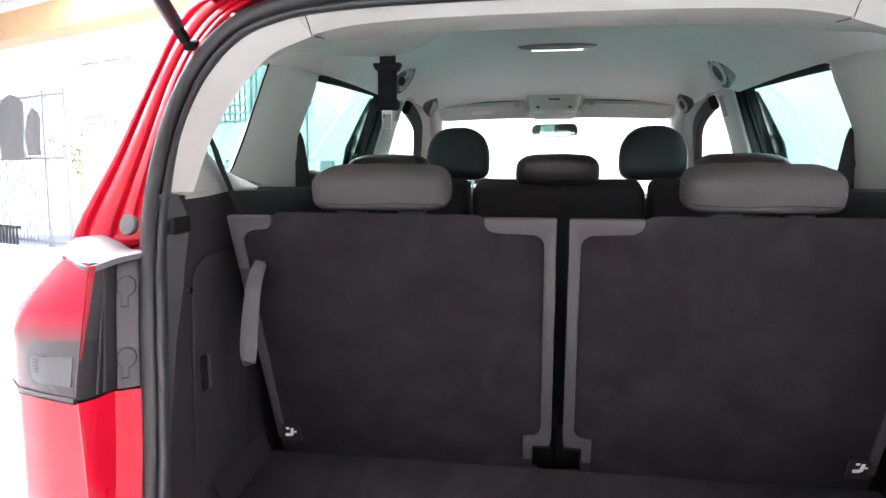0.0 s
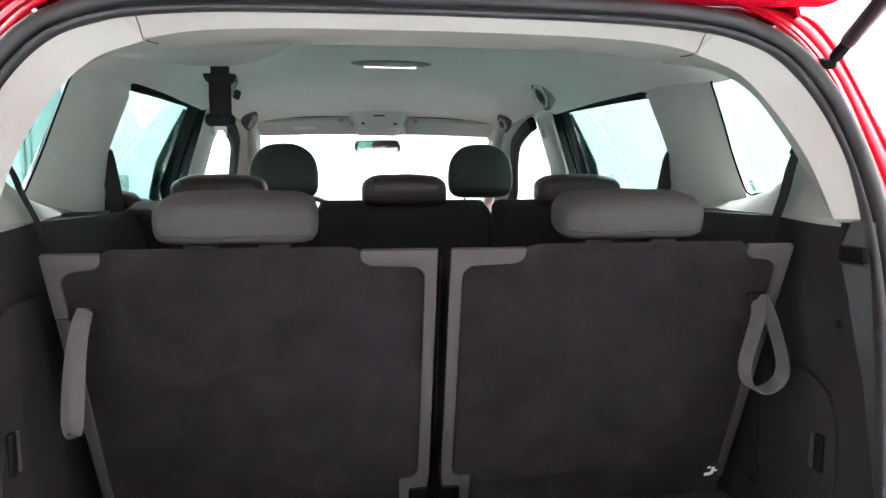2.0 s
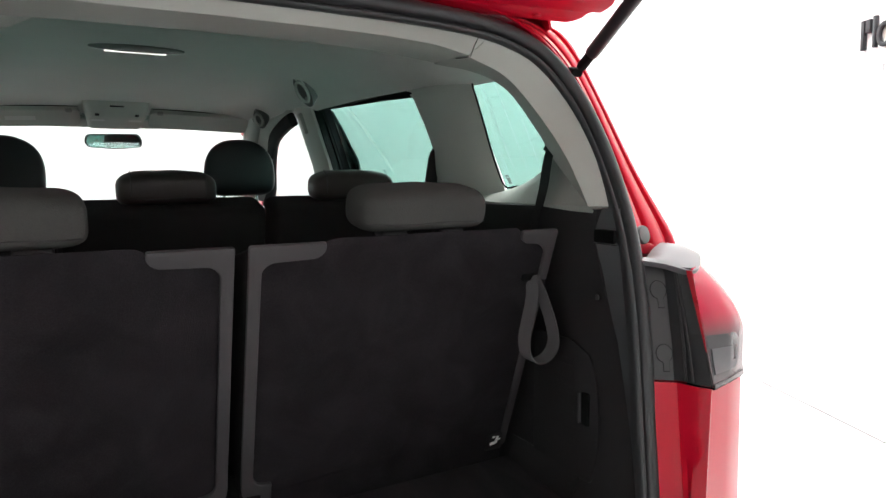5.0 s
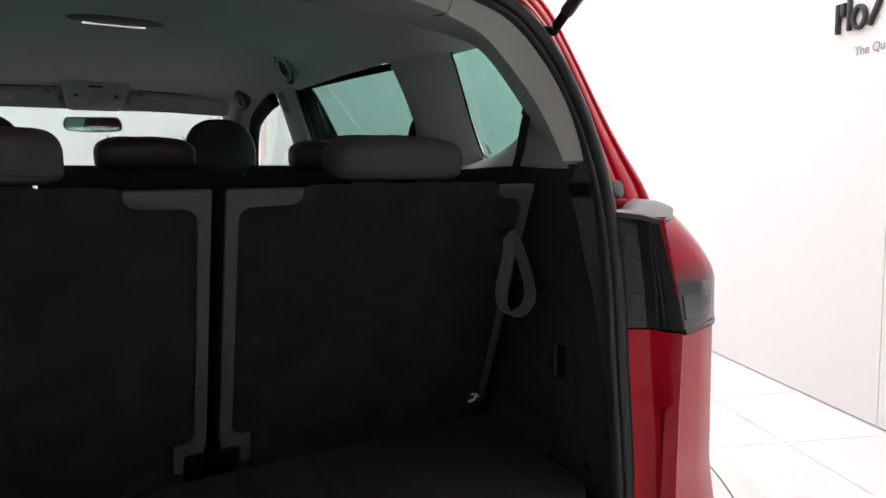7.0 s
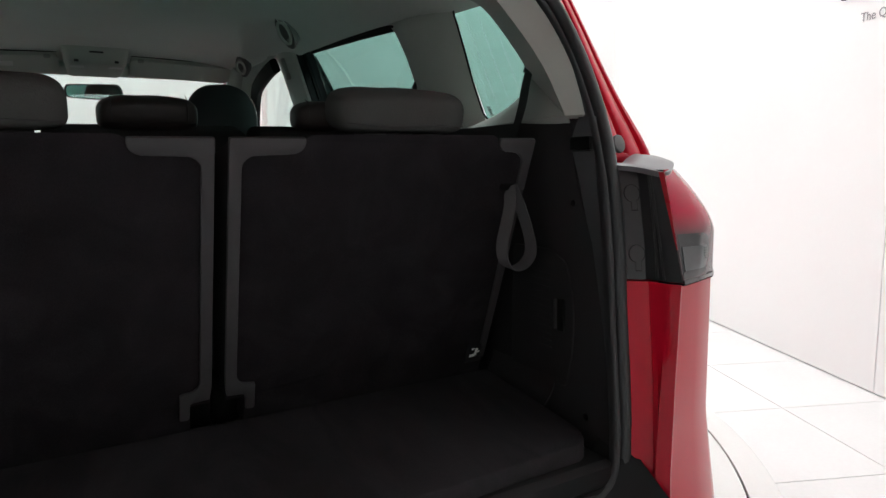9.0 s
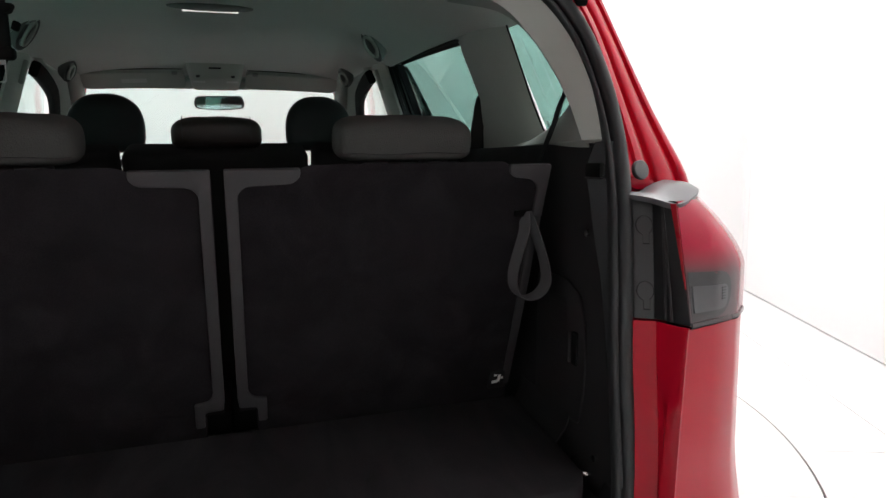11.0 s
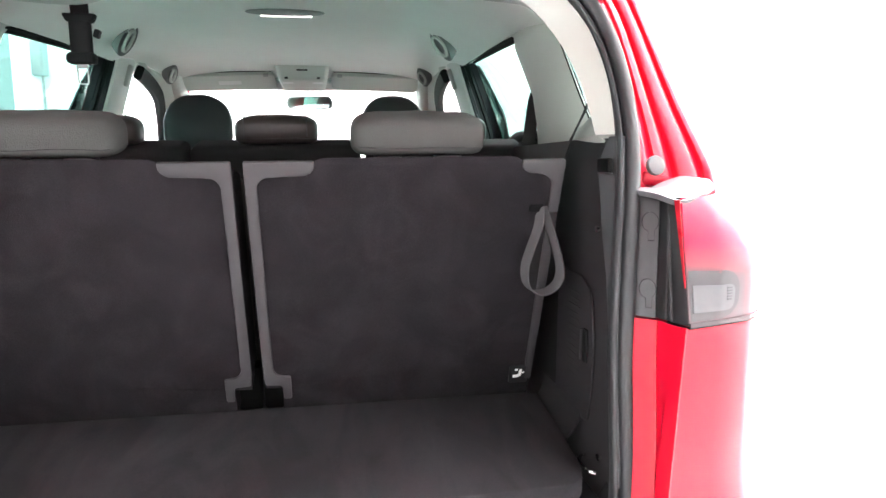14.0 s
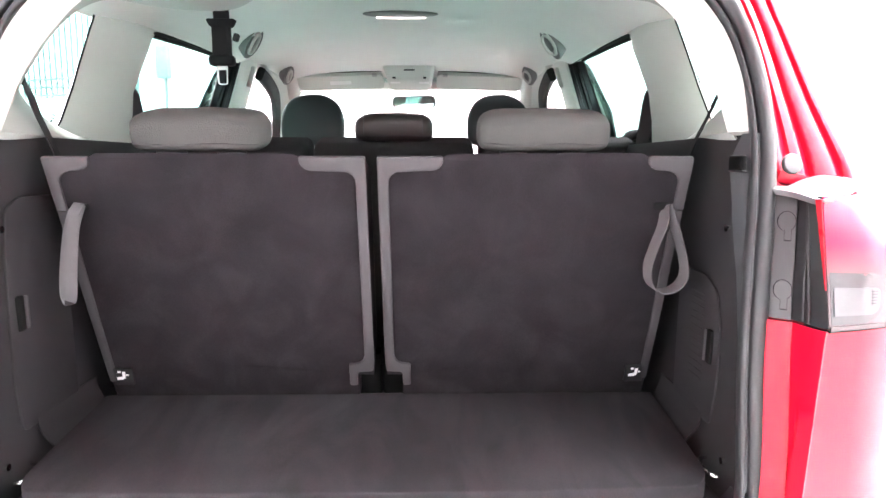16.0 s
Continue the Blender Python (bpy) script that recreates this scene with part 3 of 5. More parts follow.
# tail lamps
for sd in (1, -1):
    def flip(bm):
        return bm if sd > 0 else mirrored_keep(bm)

    def mirrored_keep(bm):
        bmesh.ops.scale(bm, vec=(-1, 1, 1), verts=bm.verts)
        return bm

    body = part("tail_lamp", flip(thicken(corner_strip(LAMP_Z0, LAMP_Z1, 4, 8, 40, 0.0), 0.001)), RIBBLACK, car, "red and clear wraparound tail lamp", angle=25)
    part("red_lens", flip(thicken(corner_strip(LAMP_Z0 + 0.004, LAMP_Z1, 6, 15, 30, 0.002), 0.004)), LENSRED, body, "glossy red lens")

    def lens_patch(u0, u1, z0, z1, r, lift, n=18):
        """A patch with round corners on the lamp's face: u along the plan from the inner edge (metres), z up."""
        rows = []
        for z in np.linspace(z0, z1, n):
            e = max(0.0, r - min(z - z0, z1 - z))
            cut = r - math.sqrt(max(0.0, r * r - e * e))
            pts = np.array(corner_plan(z)[6:13])
            run = np.r_[0, np.cumsum(np.hypot(*np.diff(pts, axis=0).T))]
            us = np.linspace(u0, u1 - cut, 14)
            rows.append([(np.interp(u, run, pts[:, 0]) + lift * 0.5, np.interp(u, run, pts[:, 1]) - lift, z) for u in us])
        return thicken(grid(rows), 0.0025)

    part("smoked_lens", flip(lens_patch(0.003, 0.090, LAMP_Z0 + 0.006, LAMP_Z0 + 0.076, 0.030, 0.0026)), LENSSMOKE, body, "smoky grey lens round the clear lamp")
    clear = part("clear_lens", flip(lens_patch(0.006, 0.078, LAMP_Z0 + 0.018, LAMP_Z0 + 0.056, 0.012, 0.0048)), LENSCLEAR, body, "clear grey lens")
    for k in range(5):
        part("lens_rib", flip(lens_patch(0.062 - 0.0006 * k, 0.070, LAMP_Z0 + 0.033 + 0.0042 * k, LAMP_Z0 + 0.0345 + 0.0042 * k, 0.0, 0.0062, 3)), LENSSMOKE, clear, "fine lens line")
    part("lower_edge", flip(thicken(corner_strip(LAMP_Z0 - 0.002, LAMP_Z0 + 0.004, 6, 12, 3, 0.0040), 0.003)), LENSDARK, body, "smoked lower rim")
    part("lower_gap", flip(thicken(corner_strip(LAMP_Z0 - 0.0045, LAMP_Z0 - 0.001, 4, 12, 2, 0.003), 0.003)), SEAM, body, "dark joint under the lamp")
    edge_rows = []
    for z in np.linspace(LAMP_Z0 + 0.052, LAMP_Z1 - 0.004, 30):
        (x0, y0), (x1, y1) = corner_plan(z)[5:7]
        k = (z - LAMP_Z0 - 0.052) / (LAMP_Z1 - LAMP_Z0 - 0.056)
        edge_rows.append([(x0 + (x1 - x0) * f - 0.002, y0 + (y1 - y0) * f - 0.003, z) for f in (0.97 - 0.38 * k, 1.0 - 0.2 * k, 1.04)])
    part("edge_strip", flip(thicken(grid(edge_rows), 0.002)), EDGERED, body, "narrow saturated red edge")
    for f in (0.12, 0.62):
        ribs = []
        for z in np.linspace(LAMP_Z0 + 0.002, LAMP_Z1 - 0.002, 30):
            (x0, y0), (x1, y1) = corner_plan(z)[4:6]
            ribs.append((x0 + (x1 - x0) * f - 0.001, y0 + (y1 - y0) * f - 0.0015, z))
        part("rib", flip(sweep(ribs, round_profile(0.004, 0.005, 0.0015, 2), (0.6, -0.8, 0))), DIMPLASTIC, body)

# silver ledge on top of the lamp, running out from the seal
rear_edge = spline([(0.613, -0.128, 1.054), (0.633, -0.172, 1.049), (0.651, -0.212, 1.0405), (0.700, -0.186, 1.049), (0.742, -0.146, 1.058), (0.764, -0.098, 1.063)], 22)
front_edge = spline([(0.630, -0.120, 1.053), (0.650, -0.116, 1.056), (0.680, -0.100, 1.065), (0.720, -0.080, 1.072), (0.755, -0.060, 1.070), (0.785, -0.050, 1.063)], 22)
ledge_rows = []
for r, f in zip(rear_edge, front_edge):
    row = [tuple(f + (r - f) * k + np.array([0, 0, 0.004 * math.sin(k * math.pi)])) for k in np.linspace(0, 1, 7)]
    row.append((r[0], r[1] + 0.001, r[2] - 0.005))
    row.append((r[0], r[1] + 0.006, r[2] - 0.008))
    ledge_rows.append(row)
pair("lamp_ledge", thicken(grid(ledge_rows), 0.004), SHELF, car, "pale silver ledge above the lamp")

# D pillar outside: stations up the pillar, from the seal outward in stepped gutters
PIL = [(0.638, -0.090, 1.036, 0.806, -0.054), (0.644, -0.070, 1.090, 0.802, -0.034), (0.641, -0.030, 1.20, 0.772, 0.024), (0.622, 0.025, 1.345, 0.732, 0.084), (0.578, 0.062, 1.43, 0.708, 0.118), (0.51, 0.085, 1.480, 0.682, 0.140), (0.43, 0.094, 1.500, 0.640, 0.155)]
pst = spline([(a, b, c) for a, b, c, d, e in PIL], 22)
pen = spline([(d, e, c) for a, b, c, d, e in PIL], 22)
pil_rows = []
STEPS = [(0.0, 0.0), (0.02, -0.005), (0.05, -0.007), (0.15, -0.003), (0.18, 0.001), (0.20, 0.005), (0.235, 0.0055), (0.25, 0.002), (0.26, -0.001), (0.33, -0.0015), (0.40, 0.000), (0.42, 0.004), (0.435, 0.011), (0.46, 0.0135), (0.50, 0.0135), (0.515, 0.010), (0.525, 0.004), (0.55, 0.001), (0.66, 0.000), (0.77, 0.001), (0.79, 0.004), (0.80, 0.009), (0.82, 0.0105), (0.85, 0.010), (0.865, 0.005), (0.88, 0.000), (0.93, -0.002), (1.0, 0.003)]
for s, e in zip(pst, pen):
    row = [tuple(s + (e - s) * f + np.array([0, d, 0])) for f, d in STEPS]
    out = SKIN(e[2])
    row += [(e[0] + 0.012, e[1] + 0.03, e[2]), (max(e[0] + 0.018, out - 0.01), e[1] + 0.10, e[2]), (max(e[0] + 0.02, out - 0.005), e[1] + 0.18, e[2])]
    pil_rows.append(row)
pair("rear_pillar", thicken(grid(pil_rows), 0.003), RED, car, angle=60)
pair("buffer", cyl(0.0165, 0.010, 28, pose(0.673, -0.084, 1.090, 78, 0, 12), bevel=0.0025), BUFFER, car, "round grey rubber buffer")
pair("buffer_bracket", rbox(0.05, 0.018, 0.022, 0.005, 2, pose(0.676, -0.078, 1.066, 0, 12, 0)), RED, car)

# roof skin and rear roof edge
roof_rows = []
for y in np.linspace(0.10, 2.75, 18):
    top = float(np.interp(y, [0.10, 0.35, 0.9, 1.5, 2.2, 2.75], [1.555, 1.622, 1.665, 1.672, 1.64, 1.575]))
    side = float(np.interp(y, [0.10, 0.35, 0.9, 2.2, 2.75], [1.475, 1.50, 1.53, 1.52, 1.47]))
    w = float(np.interp(y, [0.10, 0.35, 2.2, 2.75], [0.62, 0.67, 0.665, 0.63]))
    roof_rows.append([(w * math.sin(a), y, side + (top - side) * max(0, math.cos(a)) ** 0.55) for a in np.linspace(-math.pi / 2, math.pi / 2, 21)])
part("roof", thicken(grid(roof_rows), 0.006), RED, car)
frame_top = [[(x, y0 + 0.0, z) for x in np.linspace(-0.46, 0.46, 15)] for y0, z in ((0.075, 1.496), (0.090, 1.53), (0.12, 1.556))]
part("roof_edge", thicken(grid(frame_top), 0.004), RED, car)

# tailgate, raised: inner panel below, outer skin above


def gate_point(u, v, w):
    """u across, v from hinge to lower edge, w out from the inner face."""
    a = radians(24)
    return (u * (1 - 0.05 * v), 0.125 - v * math.cos(a) + w * math.sin(a) * 0.4 - 0.075 * (u / 0.65) ** 2, 1.497 - 0.012 * (u / 0.65) ** 2 + v * math.sin(a) + w)


HALF_V = lerp_table([(-0.018 + 0.073 * (1 - math.cos(a)), 0.600 + 0.083 * math.sin(a)) for a in np.linspace(0, math.pi / 2, 12)] + [(0.30, 0.700), (0.50, 0.705), (0.80, 0.685), (0.94, 0.650), (0.98, 0.600)])
RIM_W = lerp_table([(-0.018, 0.010), (-0.014, 0.001), (-0.004, 0.0), (0.004, 0.006), (0.012, 0.007), (0.020, 0.0), (0.040, -0.002), (0.060, 0.008), (0.10, 0.010)])
GATE_V = [-0.018, -0.016, -0.013, -0.008, -0.003, 0.002, 0.006, 0.012, 0.016, 0.021, 0.030, 0.042, 0.052, 0.062, 0.08, 0.10, 0.2, 0.3, 0.5, 0.7, 0.8, 0.9, 0.95, 0.98]


def gate_sheet(wide, lift, rim=True, v0=-1.0, v1=2.0):
    return grid([[gate_point(HALF_V(v) * wide * u, v, (RIM_W(v) if rim else 0.0) + lift) for u in np.sin(np.linspace(-math.pi / 2, math.pi / 2, 41))] for v in GATE_V if v0 <= v <= v1])


tailgate = part("tailgate", thicken(gate_sheet(1.0, 0.008), 0.006), RED, car, "red raised tailgate", angle=30)
part("outer_skin", thicken(gate_sheet(1.012, 0.050, False), 0.006), RED, tailgate)
part("lining", thicken(gate_sheet(0.93, 0.004, True, 0.15, 0.96), 0.008), LINING, tailgate, "grey plastic lining")
part("rear_window", plate(rounded_poly([(-0.50, 0.20), (0.50, 0.20), (0.55, 0.55), (-0.55, 0.55)], 0.06), 0.005, lambda u, v, w: gate_point(u, v, w - 0.030)), TINT, tailgate, "tinted rear window")
for sd in (1, -1):
    part("hinge", rbox(0.05, 0.09, 0.03, 0.006, 2, pose(sd * 0.42, 0.10, 1.515, -20, 0, 0)), RED, tailgate)
    part("stop", cyl(0.008, 0.006, 16, pose(sd * 0.56, 0.070, 1.488, 10, 0, 0), bevel=0.002), RED, tailgate)

# gas struts
for sd in (1, -1):
    a, b = Vector((sd * 0.633, 0.035, 1.393)), Vector((sd * 0.610, -0.46, 1.71))
    d = b - a
    q = d.to_track_quat("Z", "Y").to_matrix().to_4x4()
    st = part("gas_strut", cyl(0.0125, d.length * 0.80, 16, Matrix.Translation(a + d * 0.46) @ q, bevel=0.003), DARKMETAL, car, "black gas strut")
    part("rod", cyl(0.005, d.length * 0.25, 12, Matrix.Translation(a + d * 0.93) @ q), CHROME, st)
    part("socket", rbox(0.017, 0.017, 0.04, 0.006, 2, Matrix.Translation(a + d * 0.03) @ q), SEAM, st)
    part("bracket", rbox(0.026, 0.020, 0.016, 0.005, 2, pose(sd * 0.626, 0.042, 1.387, 20, 0, 0)), SEAM, st)

# ---- flanks outside ----
def flank(name, poly, mat, label="", r=0.02, surface=SKIN, depth=0.012, out=0.0, bevel=0.003, parent=None, bow=1.0):
    outline = rounded_poly(poly, r, 4)
    bm = plate(outline, depth, lambda u, v, w: (surface(v) + bow * bulge(u, v) + out - depth + w, u, v), bevel, cuts=BENDS)
    return pair(name, bm, mat, parent or car, label, angle=25)


def arch(cy, cz, r, a0, a1, n=14):
    return [(cy + r * math.cos(radians(a)), cz + r * math.sin(radians(a))) for a in np.linspace(a0, a1, n)]


RW, FW, WZ = 0.72, 3.48, 0.335
flank("rear_wing", [(0.16, 0.26), (0.33, 0.26)] + arch(RW, WZ, 0.385, 192, 20) + [(1.06, 0.62), (0.98, 0.95), (0.97, 1.075), (0.08, 1.075), (0.10, 0.85)], RED, r=0.0)
flank("rear_door", [(1.10, 0.30), (1.83, 0.28), (1.86, 1.075), (0.985, 1.075), (1.0, 0.95), (1.09, 0.70)], RED, r=0.02, out=0.002)
flank("front_door", [(1.845, 0.28), (2.92, 0.28), (2.98, 0.70), (2.95, 1.075), (1.875, 1.075)], RED, r=0.02, out=0.002)
flank("front_wing", [(2.94, 0.28), (3.10, 0.28)] + arch(FW, WZ, 0.385, 188, -5) + [(4.12, 0.30), (4.22, 0.62), (4.05, 0.88), (3.4, 1.0), (2.965, 1.06), (3.0, 0.70)], RED, r=0.0, out=-0.004)
flank("sill", [(1.05, 0.18), (3.08, 0.18), (3.06, 0.29), (1.07, 0.29)], RED, r=0.01, out=-0.008)
flank("upper_rail", [(0.24, 1.445), (0.9, 1.484), (1.8, 1.520), (2.45, 1.512), (2.45, 1.55), (1.8, 1.56), (0.9, 1.53), (0.2, 1.49)], RED, r=0.0, depth=0.02)
flank("window_pillar", [(0.66, 1.07), (0.90, 1.07), (0.79, 1.45), (0.60, 1.44)], BLACKGLOSS, r=0.0, depth=0.008, out=-0.004)
flank("window_pillar", [(1.75, 1.07), (1.93, 1.07), (1.90, 1.50), (1.72, 1.50)], BLACKGLOSS, r=0.0, depth=0.008, out=-0.004)
flank("front_pillar", [(2.53, 1.49), (2.58, 1.49), (3.44, 1.05), (3.34, 1.05)], RED, r=0.0, depth=0.02, out=-0.01, bow=0.0)
pair("door_handle", rbox(0.03, 0.20, 0.035, 0.012, 3, pose(0.925, 1.28, 0.98)), RED, car)
pair("door_handle", rbox(0.03, 0.20, 0.035, 0.012, 3, pose(0.925, 2.08, 0.97)), RED, car)
mirror_r, mirror_l = pair("door_mirror", rbox(0.20, 0.11, 0.15, 0.045, 4, pose(1.00, 2.86, 1.02)), RED, car)

# bonnet, nose and windscreen
hood_rows = []
for y in np.linspace(3.38, 4.36, 12):
    zc = float(np.interp(y, [3.38, 3.8, 4.2, 4.36], [1.06, 0.99, 0.87, 0.76]))
    w = float(np.interp(y, [3.38, 3.9, 4.25, 4.36], [0.80, 0.80, 0.68, 0.58]))
    hood_rows.append([(w * u, y - 0.10 * abs(u) ** 3 * (y > 4.0), zc - 0.10 * abs(u) ** 2.6) for u in np.linspace(-1, 1, 15)])
part("bonnet", thicken(grid(hood_rows), 0.006), RED, car)
nose_rows = []
for z in np.linspace(0.20, 0.77, 9):
    fy = 4.34 + 0.05 * math.sin((z - 0.2) / 0.57 * math.pi)
    nose_rows.append([(0.86 * u, fy - 0.28 * abs(u) ** 3.5, z) for u in np.linspace(-1, 1, 17)])
part("front_bumper", thicken(grid(nose_rows), 0.006), RED, car)
part("grille", rbox(0.9, 0.03, 0.12, 0.02, 2, pose(0, 4.36, 0.62)), DARKPLASTIC, car)
pair("headlamp", rbox(0.30, 0.14, 0.15, 0.04, 3, pose(0.66, 4.20, 0.74, 0, 0, -28)), LENSCLEAR, car)


def screen(u, v):
    """Windscreen: u from -1 to 1, v from the top edge 0 to the base 1."""
    w = 0.585 + 0.17 * v
    return (u * w, 2.56 + 0.92 * v - 0.10 * abs(u) ** 2.2, 1.565 - 0.50 * v - 0.035 * abs(u) ** 2.2)


ws = part("windscreen", thicken(grid([[screen(u, v) for u in np.linspace(-1, 1, 13)] for v in np.linspace(0, 1, 7)]), 0.005), CLEAR, car, "clear front windscreen")
ws.visible_shadow = False
part("cowl", rbox(1.5, 0.14, 0.05, 0.015, 2, pose(0, 3.46, 1.04)), DARKPLASTIC, car)
part("underbody", rbox(1.55, 3.5, 0.10, 0.02, 2, pose(0, 2.2, 0.27)), DARKPLASTIC, car)
part("rear_bumper", thicken(grid([[(0.66 * u, -0.262 - 0.035 * (1 - u * u), z) for u in np.linspace(-1, 1, 13)] for z in np.linspace(0.25, 0.47, 6)]), 0.005), RED, car)

# load sill under the opening
sill_rows = []
for x in np.linspace(-0.60, 0.60, 25):
    k = max(0, (abs(x) - 0.50) / 0.10)
    up = 0.09 * k * k
    sill_rows.append([(x, -0.150, 0.522 + up), (x, -0.205, 0.508 + up), (x, -0.225, 0.490 + up * 0.8), (x, -0.285, 0.485 + up * 0.4), (x, -0.297, 0.465), (x, -0.290, 0.440)])
part("load_sill", thicken(grid(sill_rows), 0.005), DARKPLASTIC, car, "black plastic load sill")

# wheels
for sd in (1, -1):
    for wy in (RW, FW):
        prof = [(0.20, -0.095), (0.29, -0.105), (0.310, -0.085), (0.317, 0.0), (0.310, 0.085), (0.29, 0.105), (0.20, 0.095)]
        rows = [[(sd * 0.80 + w, wy + r * math.cos(a), WZ + r * math.sin(a)) for r, w in prof] for a in np.linspace(0, 2 * math.pi, 41)[:-1]]
        wheel = part("wheel", grid(rows, close_rows=True, close_cols=True), TYRE, car, "black tyre on a silver rim")
        part("rim", cyl(0.205, 0.05, 32, pose(sd * 0.875, wy, WZ, 0, 90, 0), bevel=0.01), RIM, wheel)
        for k in range(5):
            part("spoke", rbox(0.02, 0.05, 0.17, 0.008, 2, pose(sd * 0.905, wy, WZ, 72 * k, 0, 0) @ pose(0, 0, 0.10)), RIM, wheel)

# ---- windows ----
def pane(name, poly, r, label, mat=TINT):
    outline = rounded_poly(poly, r, 5)
    bm = plate(outline, 0.004, lambda u, v, w: (WIN(v) + bulge(u, v) + w, u, v), 0.0, cuts=BENDS)
    for ob in pair(name, bm, mat, car, label, smooth=False):
        ob.visible_shadow = False


pane("quarter_window", [(0.585, 1.150), (0.20, 1.150), (0.14, 1.25), (0.30, 1.44), (0.545, 1.450)], 0.03, "green-tinted rear quarter window")
pane("rear_door_window", [(0.90, 1.05), (1.93, 1.05), (1.73, 1.515), (0.80, 1.462)], 0.02, "green-tinted rear door window")
pane("front_door_window", [(1.88, 1.05), (3.25, 1.05), (2.50, 1.50), (1.88, 1.505)], 0.02, "clear front door window", CLEAR)


# thin black rim, printed mark and fine upright lines on the quarter windows
for sd in (1, -1):
    def on_glass(y, z, lift=0.002):
        return (sd * (WIN(z) - lift), y, z)

    edge = spline([on_glass(y, z, 0.0165) for y, z in ((0.43, 1.447), (0.478, 1.445), (0.499, 1.428), (0.506, 1.40), (0.530, 1.32), (0.546, 1.27), (0.559, 1.205), (0.559, 1.186), (0.546, 1.174), (0.50, 1.178))], 40)
    part("glass_rim", sweep(edge, [(-0.0030, -0.001), (0.0030, -0.001), (0.0030, 0.001), (-0.0030, 0.001)], (0, 1, 0.05)), SEAM, car, "black printed window rim")
    for k in range(6):
        y0 = 0.20 + 0.055 * k
        line = spline([on_glass(y0 + 0.03, 1.175), on_glass(y0 + 0.018, 1.30), on_glass(y0 + 0.005, 1.425)], 8)
        part("fine_line", sweep(line, [(-0.0002, -0.0002), (0.0002, -0.0002), (0.0002, 0.0002), (-0.0002, 0.0002)], (0, 1, 0)), GREYPAINT, car)
    for k, (wd, z) in enumerate(((0.016, 1.206), (0.020, 1.199), (0.013, 1.192), (0.018, 1.186))):
        bm = plate([(-wd / 2, -0.002), (wd / 2, -0.002), (wd / 2, 0.002), (-wd / 2, 0.002)], 0.0006, lambda u, v, w: on_glass(0.545 + u, z + v, 0.0015 + w))
        part("glass_mark", bm, GREYPAINT, car, smooth=False)


# ---- inside: trim ----
# pale trim ring round the boot opening: from the seal inward to the rim of the quarter window
A = [(0.0, 0.078, 1.458), (0.22, 0.077, 1.456), (0.36, 0.075, 1.450), (0.453, 0.071, 1.436), (0.538, 0.058, 1.402), (0.594, 0.032, 1.335), (0.614, -0.020, 1.242), (0.615, -0.068, 1.142)]
M = [(0.0, 0.100, 1.434), (0.22, 0.100, 1.432), (0.355, 0.100, 1.425), (0.432, 0.098, 1.411), (0.505, 0.086, 1.378), (0.556, 0.062, 1.315), (0.582, 0.010, 1.232), (0.592, -0.040, 1.142)]
B = [(0.0, 0.240, 1.440), (0.22, 0.240, 1.438), (0.36, 0.245, 1.432), (0.455, 0.265, 1.428), (0.575, 0.318, 1.430), (0.670, 0.333, 1.406), (0.7005, 0.252, 1.302), (0.705, 0.206, 1.243)]


def ruled(a, b, n, bulge=0.0, way=(0, 0, -1)):
    rows = []
    for p, q in zip(a, b):
        rows.append([tuple(p + (q - p) * f + np.array(way) * bulge * math.sin(f * math.pi)) for f in np.linspace(0, 1, n)])
    return rows


def creased(a, m, b, bulge, way):
    first, second = ruled(a, m, 4, 0.0), ruled(m, b, 7, bulge, way)
    return [f[:-1] + s for f, s in zip(first, second)]


top_half = creased(spline(A[:4], 14), spline(M[:4], 14), spline(B[:4], 14), 0.004, (0, 0, -1))
top_rows = [[(-x, y, z) for x, y, z in row] for row in top_half[::-1][:-1]] + top_half
for row in top_rows:
    x, y, z = row[-1]
    row.append((x, y + 0.008, z + 0.008))
    row.append((x, y + 0.010, z + 0.06))
part("header_trim", thicken(grid(top_rows), 0.003), TRIM, car, "pale grey trim over the boot opening", angle=22)
shift = np.array([-0.0010, 0.0012, 0.0012])
side_rows = []
for k, (a, m, b) in enumerate(zip(spline(A[3:], 26) + shift, spline(M[3:], 26) + shift, spline(B[3:], 26))):
    side_rows += creased([a], [m], [b], 0.010 * (1 - (k / 25) ** 4), (-1, 0, 0))
for row in side_rows:
    x, y, z = row[-1]
    row.append((x + 0.012, y + 0.014, z + 0.003))
    row.append((x + 0.05, y + 0.022, z + 0.008))
foot = [(x + 0.010, y + 0.003, z - 0.0045) for x, y, z in side_rows[-1]]
side_rows.append(foot)
pair("boot_pillar_trim", thicken(grid(side_rows), 0.003), TRIM, car, "pale grey pillar trim beside the boot opening", angle=22)
for sd in (1, -1):
    joint = [(sd * 0.436, 0.0705, 1.4405), (sd * 0.434, 0.085, 1.4245), (sd * 0.4335, 0.0965, 1.4095), (sd * 0.428, 0.108, 1.4085), (sd * 0.420, 0.125, 1.4095)]
    part("trim_joint", sweep(joint, ring(0.0008, 6), (1, 0, 0)), SEAM, car, "dark joint line")
